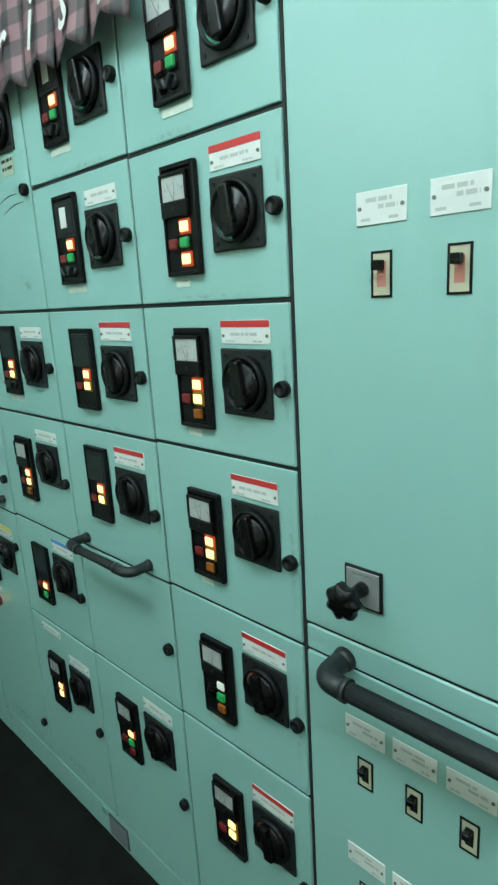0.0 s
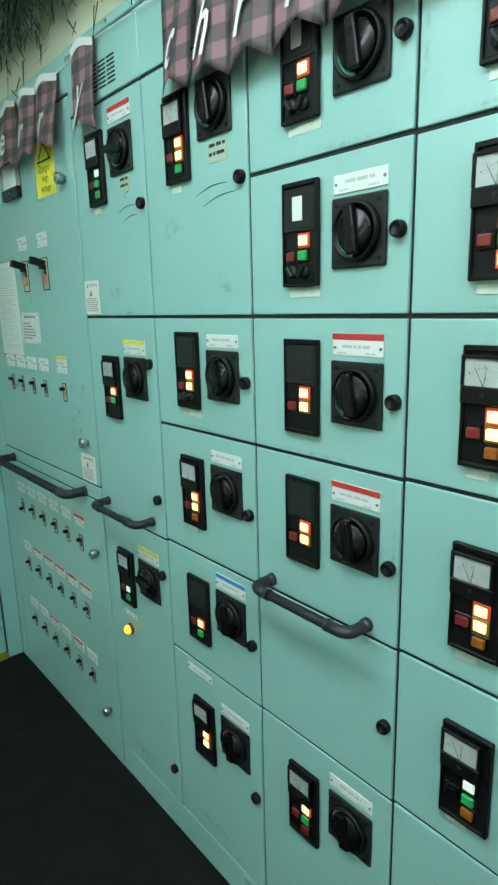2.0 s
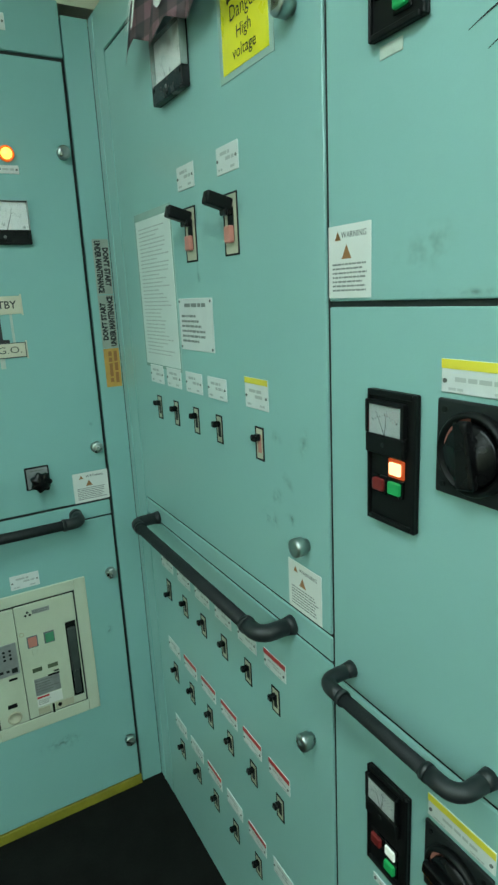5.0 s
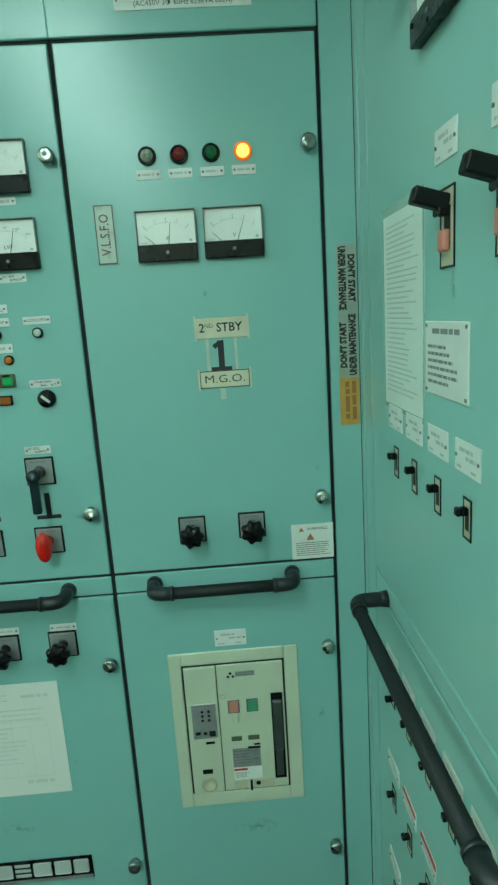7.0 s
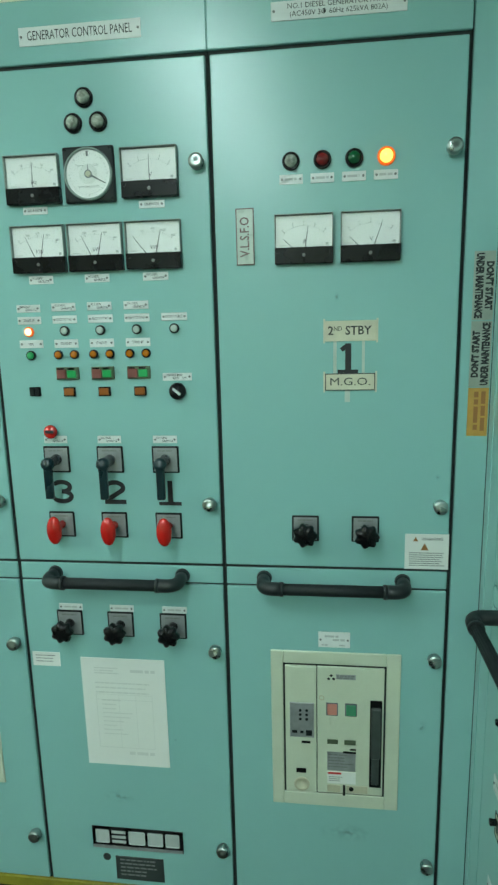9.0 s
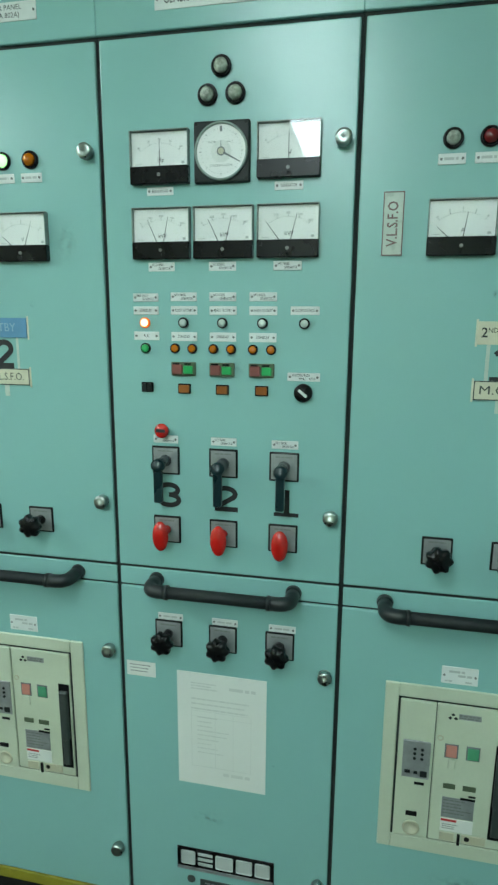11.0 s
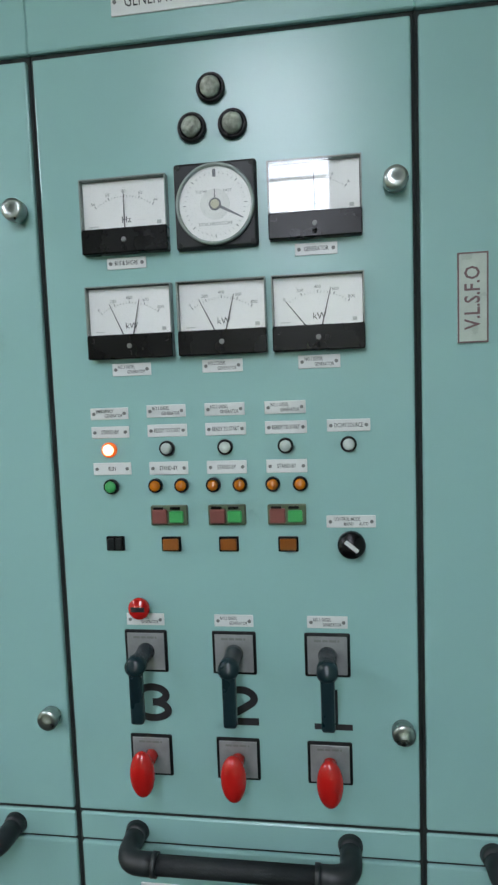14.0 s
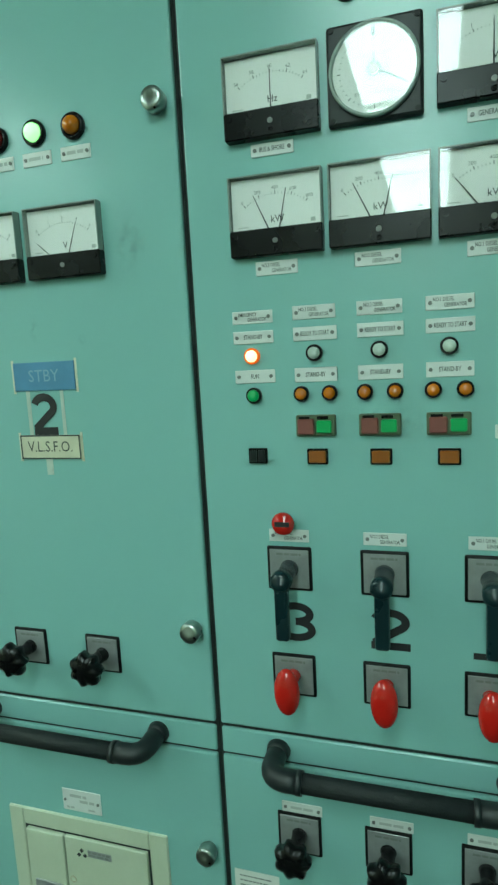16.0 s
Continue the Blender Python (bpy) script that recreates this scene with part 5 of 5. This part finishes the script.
for n, x in zip("321", (-1.028, -0.895, -0.760)):
    NP(x + 0.005, x + 0.062, 1.269, 1.287, f"NO.{n} DIESEL|GENERATOR")
    pl = square_plate(gc, x, 1.197, "governor_switch")
    c = 0.0325
    part("boss", bm_lathe(c, c, [(0.0135, -0.005), (0.0125, -0.012), (0.0115, -0.040), (0.0145, -0.046), (0.0145, -0.060), (0.0100, -0.064), (0.0, -0.0645)], 20), LEVER, pl)
    part("lever_handle", join(bm_box(c - 0.0095, c + 0.0095, -0.062, -0.047, -0.051, c + 0.002, 0.004, 2)), LEVER, pl, "dark lever hanging down")
    part("number", number_bm(n, 0.058, x + 0.038, 1.149, -0.0028, 1.35), INK, gc, "large black number decal")
    rp = square_plate(gc, x, 1.034, "breaker_switch")
    part("stem", bm_lathe(c, c, [(0.0105, -0.005), (0.0095, -0.012), (0.0090, -0.040)], 18), RED_KNOB, rp)

    def bulb():
        bm = bmesh.new()
        bmesh.ops.create_uvsphere(bm, u_segments=22, v_segments=14, radius=1)
        bmesh.ops.transform(bm, matrix=Matrix.Translation((c, -0.050, c - 0.0005)) @ Matrix.Diagonal((0.0185, 0.0135, 0.0345, 1)), verts=bm.verts)
        for f in bm.faces:
            f.smooth = True
        return bm

    shared("red_grip", "bulb", bulb, RED_KNOB, rp, (0, 0, 0), "glossy red oval grip")
    nameplate(gc, x + 0.004, x + 0.066, 0.8385, 0.8560, rows=1, y=-0.002)
    star_knob(gc, x - 0.004, 0.770, 0.068)
sheet = thing("paper_sheet", SIDE @ pose(0, -0.002, 0), "white typed paper sheet with a table taped to the door", "paper")
part("sheet", bm_box(-0.980, -0.759, -0.0014, 0, 0.398, 0.708), PAPER, sheet)
for x0, x1, z0, z1, rows, sd, fill, ragged in ((-0.945, -0.880, 0.660, 0.682, 3, 1, 0.45, 0.3), (-0.850, -0.785, 0.668, 0.678, 1, 2, 0.8, 0.0), (-0.945, -0.790, 0.600, 0.640, 3, 3, 0.30, 0.3),
                                               (-0.930, -0.850, 0.480, 0.590, 9, 5, 0.25, 0.6), (-0.865, -0.795, 0.425, 0.440, 1, 7, 0.6, 0.1)):
    part("print", bars_bm(x0, x1, z0, z1, rows, -0.0018, sd, fill, ragged), INK_FAINT, sheet)
part("table_lines", join(*(bm_box(-0.945, -0.795, -0.0019, -0.0016, z, z + 0.0008) for z in (0.450, 0.590, 0.605)), *(bm_box(x, x + 0.0008, -0.0021, -0.0019, 0.450, 0.606) for x in (-0.945, -0.885, -0.840, -0.796))), INK_FAINT, sheet)
st = thing("paper_sticker", SIDE @ pose(0, -0.002, 0), "small white sticker with two printed lines", "sticker")
part("sheet", bm_box(-1.109, -1.035, -0.0012, 0, 0.679, 0.718), PAPER, st)
part("print", bars_bm(-1.100, -1.045, 0.685, 0.710, 3, -0.0016, 4, 0.3, 0.2), INK_SOFT, st)
bp = part("maker_plate", bm_box(-0.989, -0.734, -0.004, -0.002, 0.132, 0.202, 0.001), BLACK_GLOSS, gc, "black maker plate with white block shapes")
shapes = [bm_box(-0.978, -0.940, -0.0055, -0.0035, 0.152, 0.192, 0.003)]
shapes += [bm_box(-0.933, -0.894, -0.0055, -0.0035, z, z + 0.008) for z in (0.153, 0.168, 0.183)]
shapes += [bm_box(-0.886, -0.840, -0.0055, -0.0035, 0.152, 0.192, 0.003), bm_box(-0.832, -0.790, -0.0055, -0.0035, 0.152, 0.192, 0.003), bm_box(-0.783, -0.744, -0.0055, -0.0035, 0.152, 0.192, 0.003)]
for shape in shapes:
    part("block_shape", shape, BLOCK_WHITE, bp)
part("bar", bm_box(-0.987, -0.736, -0.0055, -0.0035, 0.134, 0.143), BRUSHED, bp)
rp = part("rating_plate", bm_box(-0.928, -0.792, -0.004, -0.002, 0.034, 0.110, 0.001), PLATE_DARK, gc, "dull dark rating plate")
part("print", bars_bm(-0.915, -0.805, 0.042, 0.102, 5, -0.0045, 3, 0.4, 0.4), BRUSHED, rp)
part("smudge_plate", bm_disc(-0.952, 0.104, 0.011, -0.002, -0.004, 16), PLATE_DARK, gc)

# ---- the corner between the boards ----
post = thing("corner_post", FRONT, "mint green corner filler post between the two boards", "corner post")
part("filler", bm_box(-0.0025, 0.098, 0.001, 0.012, FLOOR_Z, 2.185, 0.0005), PAINT, post)
part("filler", bm_box(-0.014, -0.003, -0.0655, 0.0, FLOOR_Z, 2.185, 0.001), PAINT_B, post)
part("backing", bm_box(-0.6, -0.0142, -0.0697, 0.0, FLOOR_Z, 2.18), GAP, post)
part("cover_strip", bm_box(0.028, 0.034, -0.001, 0.002, FLOOR_Z, 2.18, 0.0008), PAINT, post)

# ---- paper banner along the top of the long board ----
def pennant(parent, x, w, top, tall, letter, lean, seed):
    """A curling paper flag with a swallow-tail end, a white fold along its top and a script letter."""
    rnd = random.Random(seed)
    curl, twist = rnd.uniform(0.006, 0.014), rnd.uniform(-0.014, 0.014)
    nx, nz = 10, 12
    shape = lambda u, s: (x + w * u + 0.004 * math.sin(3 * s + seed), -0.014 - lean * s - curl * math.sin(math.pi * u) * (0.35 + 0.65 * s) - twist * (u - 0.5) * s - 0.004 * math.sin(5 * u + 4 * s + seed), )
    bm = bmesh.new()
    grid = []
    for j in range(nz + 1):
        row = []
        for i in range(nx + 1):
            u, s = i / nx, j / nz
            notch = 0.15 * (1 - abs(2 * u - 1)) * s
            px, py = shape(u, s)
            row.append(bm.verts.new((px, py, top - tall * (s - notch) - 0.006 * math.cos(6.28 * u) * (1 - s))))
        grid.append(row)
    for a, b in zip(grid, grid[1:]):
        for i in range(nx):
            bm.faces.new((a[i], b[i], b[i + 1], a[i + 1])).smooth = True
    bmesh.ops.solidify(bm, geom=bm.faces[:], thickness=0.0006)
    p = part("pennant", bm, PLAID, parent, "plaid paper pennant with a white script letter" if letter else "plaid paper pennant")
    bm = bmesh.new()
    fold = []
    for i in range(nx + 1):
        u = i / nx
        px, py = shape(u, 0)
        z = top - 0.006 * math.cos(6.28 * u)
        fold.append((bm.verts.new((px, py - 0.003, z - 0.012)), bm.verts.new((px, py - 0.004, z + 0.006)), bm.verts.new((px, py + 0.012, z + 0.010))))
    for a, b in zip(fold, fold[1:]):
        bm.faces.new((a[0], b[0], b[1], a[1])), bm.faces.new((a[1], b[1], b[2], a[2]))
    part("top_fold", bm, PAPER, p, "white folded edge")
    if letter:
        cap = tall * (0.52 if letter in "ht" else 0.47)
        bm = text_bm(letter, cap, 0, 0, 0, 0.60, bold=0.012)
        bmesh.ops.subdivide_edges(bm, edges=bm.edges[:], cuts=1)
        for q in bm.verts:
            q.co.x += q.co.z * 0.28
            u, s = (q.co.x + w * 0.48) / w, min(0.95, max(0.05, 0.56 - q.co.z / tall))
            px, py = shape(u, s)
            q.co = Vector((px, py - 0.0085, top - tall * s))
        part("letter", bm, PAPER, p, "white script letter")
    return p


banner = thing("paper_banner", FRONT, "plaid paper pennant banner hung along the top of the switchboard", "banner")
for n, (x, w, top, tall, letter, lean) in enumerate((
        (0.345, 0.135, 2.150, 0.180, "m", 0.022), (0.480, 0.140, 2.146, 0.190, "e", 0.020), (0.630, 0.140, 2.142, 0.190, "r", 0.022), (0.775, 0.140, 2.140, 0.190, "r", 0.022),
        (1.018, 0.112, 2.158, 0.205, "y", 0.012), (1.437, 0.116, 2.145, 0.212, "c", 0.018), (1.553, 0.114, 2.140, 0.215, "h", 0.018), (1.666, 0.116, 2.132, 0.212, "r", 0.018),
        (1.780, 0.116, 2.130, 0.205, "i", 0.020), (1.894, 0.118, 2.126, 0.200, "s", 0.020), (2.012, 0.130, 2.122, 0.195, "t", 0.024))):
    pennant(banner, x, w, top, tall, letter, lean, n + 3)
part("string", bm_tube([(0.34, -0.012, 2.152), (0.62, -0.010, 2.138), (0.92, -0.010, 2.140), (1.07, -0.010, 2.156), (1.30, -0.008, 2.150), (1.62, -0.010, 2.132), (2.15, -0.010, 2.120)], 0.0012, 6), PAPER, banner)

bunting = thing("paper_bunting", pose(0, 0.022, 0), "white paper bunting with dark print hung above the switchboard", "banner")
for n in range(6):
    x = 0.55 + 0.135 * n
    z = 2.345 - 0.010 * (n % 2)
    bm = bmesh.new()
    bm.faces.new([bm.verts.new(q) for q in ((x, -0.02, z + 0.07), (x, -0.03, z - 0.06), (x + 0.055, -0.034, z - 0.02), (x + 0.11, -0.030, z - 0.06), (x + 0.11, -0.02, z + 0.07))])
    bmesh.ops.solidify(bm, geom=bm.faces[:], thickness=0.0006)
    f = part("flag", bm, PAPER, bunting)
    part("print", bars_bm(x + 0.02, x + 0.09, z - 0.01, z + 0.06, 2, -0.037, n, 0.7, 0.2), INK, f)
rnd = random.Random(11)
bm = bmesh.new()
for n in range(3200):
    x, z = rnd.uniform(0.15, 1.6), 2.47 - abs(rnd.gauss(0, 0.085))
    a, l = rnd.uniform(-0.9, 0.9), rnd.uniform(0.03, 0.075)
    d = Vector((math.sin(a), rnd.uniform(-0.5, 0.3), -math.cos(a))) * l
    s = Vector((0.0032, rnd.uniform(-0.002, 0.002), 0))
    o = Vector((x, -0.012 + rnd.uniform(-0.03, 0.0), z))
    bm.faces.new([bm.verts.new(q) for q in (o - s, o + s, o + d + s * 0.4, o + d - s * 0.4)])
tinsel = part("tinsel_garland", bm, TINSEL, None)
tagged(tinsel, "dark green tinsel garland hung on the bulkhead above the switchboard", "garland", kind="stuff")

# ---- tape labels on the corner post ----
for z0, z1, mat, words in ((1.534, 1.675, TAPE_GREY, ("DON'T START", "UNDER MAINTENANCE")), (1.392, 1.532, TAPE_GREY, ("DON'T START", "UNDER MAINTENANCE")), (1.284, 1.390, TAPE_ORANGE, None)):
    t = thing("tape_label", SIDE @ pose(0, 0.003, 0), "upright maintenance label under clear tape" if words else "upright orange label with worn print", "label", "maintenance labels")
    part("strip", bm_box(-0.046, -0.003, -0.0012, 0.0, z0, z1), mat, t)
    if words:
        zc = (z0 + z1) / 2
        one, two, turn = (-0.0140, -0.0345, 90) if z0 > 1.5 else (-0.0345, -0.0140, -90)
        part("lettering", join(text_bm(words[0], 0.0140, one, zc, -0.0016, 0.80, turn=turn, bold=0.08), text_bm(words[1], 0.0150, two, zc, -0.0016, 0.60, turn=turn, bold=0.08)), INK, t)
    else:
        bm = bars_bm(-0.045, 0.045, -0.015, 0.015, 2, 0, 3, 0.6, 0.1)
        bmesh.ops.transform(bm, matrix=Matrix.Translation((-0.0245, -0.0016, (z0 + z1) / 2)) @ Matrix.Rotation(radians(90), 4, "Y"), verts=bm.verts)
        part("worn_print", bm, AMBER_INK, t)

# ---- smudges and stains on the doors ----
def smudge(parent, x, z, w, h, material, y=-0.0007, turn=0.0):
    bm = bmesh.new()
    bm.faces.new([bm.verts.new(q) for q in ((-w / 2, 0, -h / 2), (w / 2, 0, -h / 2), (w / 2, 0, h / 2), (-w / 2, 0, h / 2))])
    ob = part("smudge", bm, material, parent, "soft dirty smudge")
    ob.location, ob.rotation_euler = (x, y, z), (0, radians(turn), 0)


for x, z, w, h, mat, turn in ((0.800, 1.285, 0.060, 0.030, SMUDGE, 20), (0.830, 1.215, 0.070, 0.030, SMUDGE, 35), (0.795, 1.180, 0.060, 0.040, SMUDGE, -20), (0.775, 1.135, 0.080, 0.050, SMUDGE, 10),
                              (0.840, 1.150, 0.050, 0.030, SMUDGE, 0), (0.540, 1.560, 0.030, 0.090, STAIN, 0), (0.880, 1.290, 0.040, 0.080, STAIN, 15)):
    smudge(DIST[0], x, z, w, h, mat, turn=turn)
smudge(u, 0.100, 1.690, 0.110, 0.080, STAIN)
smudge(u, 0.290, 1.560, 0.120, 0.060, STAIN, turn=30)
smudge(v, 0.180, 0.140, 0.260, 0.060, STAIN)
smudge(k, 0.180, 1.560, 0.140, 0.070, STAIN, turn=-15)
smudge(p, 0.160, 0.140, 0.240, 0.080, STAIN)
for x, z, w, h, mat in ((-0.330, 1.590, 0.014, 0.036, SMUDGE), (-0.110, 1.190, 0.030, 0.024, SMUDGE), (-0.300, 0.240, 0.200, 0.070, STAIN), (-0.120, 0.560, 0.030, 0.060, STAIN)):
    smudge(g1, x, z, w, h, mat, -0.0028)
for x, z, w, h, mat in ((-1.385, 1.590, 0.024, 0.050, STAIN), (-1.300, 1.570, 0.022, 0.020, SMUDGE), (-1.210, 1.700, 0.070, 0.110, STAIN)):
    smudge(g2, x, z, w, h, mat, -0.0028)
for x, z, w, h, mat in ((-0.900, 0.300, 0.120, 0.050, STAIN), (-0.985, 0.265, 0.020, 0.016, SMUDGE), (-0.740, 0.480, 0.014, 0.014, SMUDGE), (-0.860, 1.440, 0.160, 0.060, STAIN)):
    smudge(gc, x, z, w, h, mat, -0.0028)
# grime gathered along the seams of the starter doors
for col, x, z, w, h in ((3, 0.120, 1.767, 0.230, 0.020), (3, 0.348, 1.640, 0.016, 0.240), (3, 0.346, 1.370, 0.018, 0.230), (3, 0.180, 1.511, 0.300, 0.016), (3, 0.345, 1.080, 0.020, 0.270), (3, 0.342, 0.780, 0.024, 0.280),
                        (3, 0.014, 1.870, 0.020, 0.220), (2, 0.230, 1.768, 0.240, 0.016), (2, 0.170, 1.251, 0.280, 0.014), (2, 0.350, 1.100, 0.014, 0.240), (1, 0.180, 1.250, 0.280, 0.013), (0, 0.240, 1.511, 0.200, 0.014)):
    smudge(CABINETS[col], COLS[col] + x, z, w, h, STAIN)
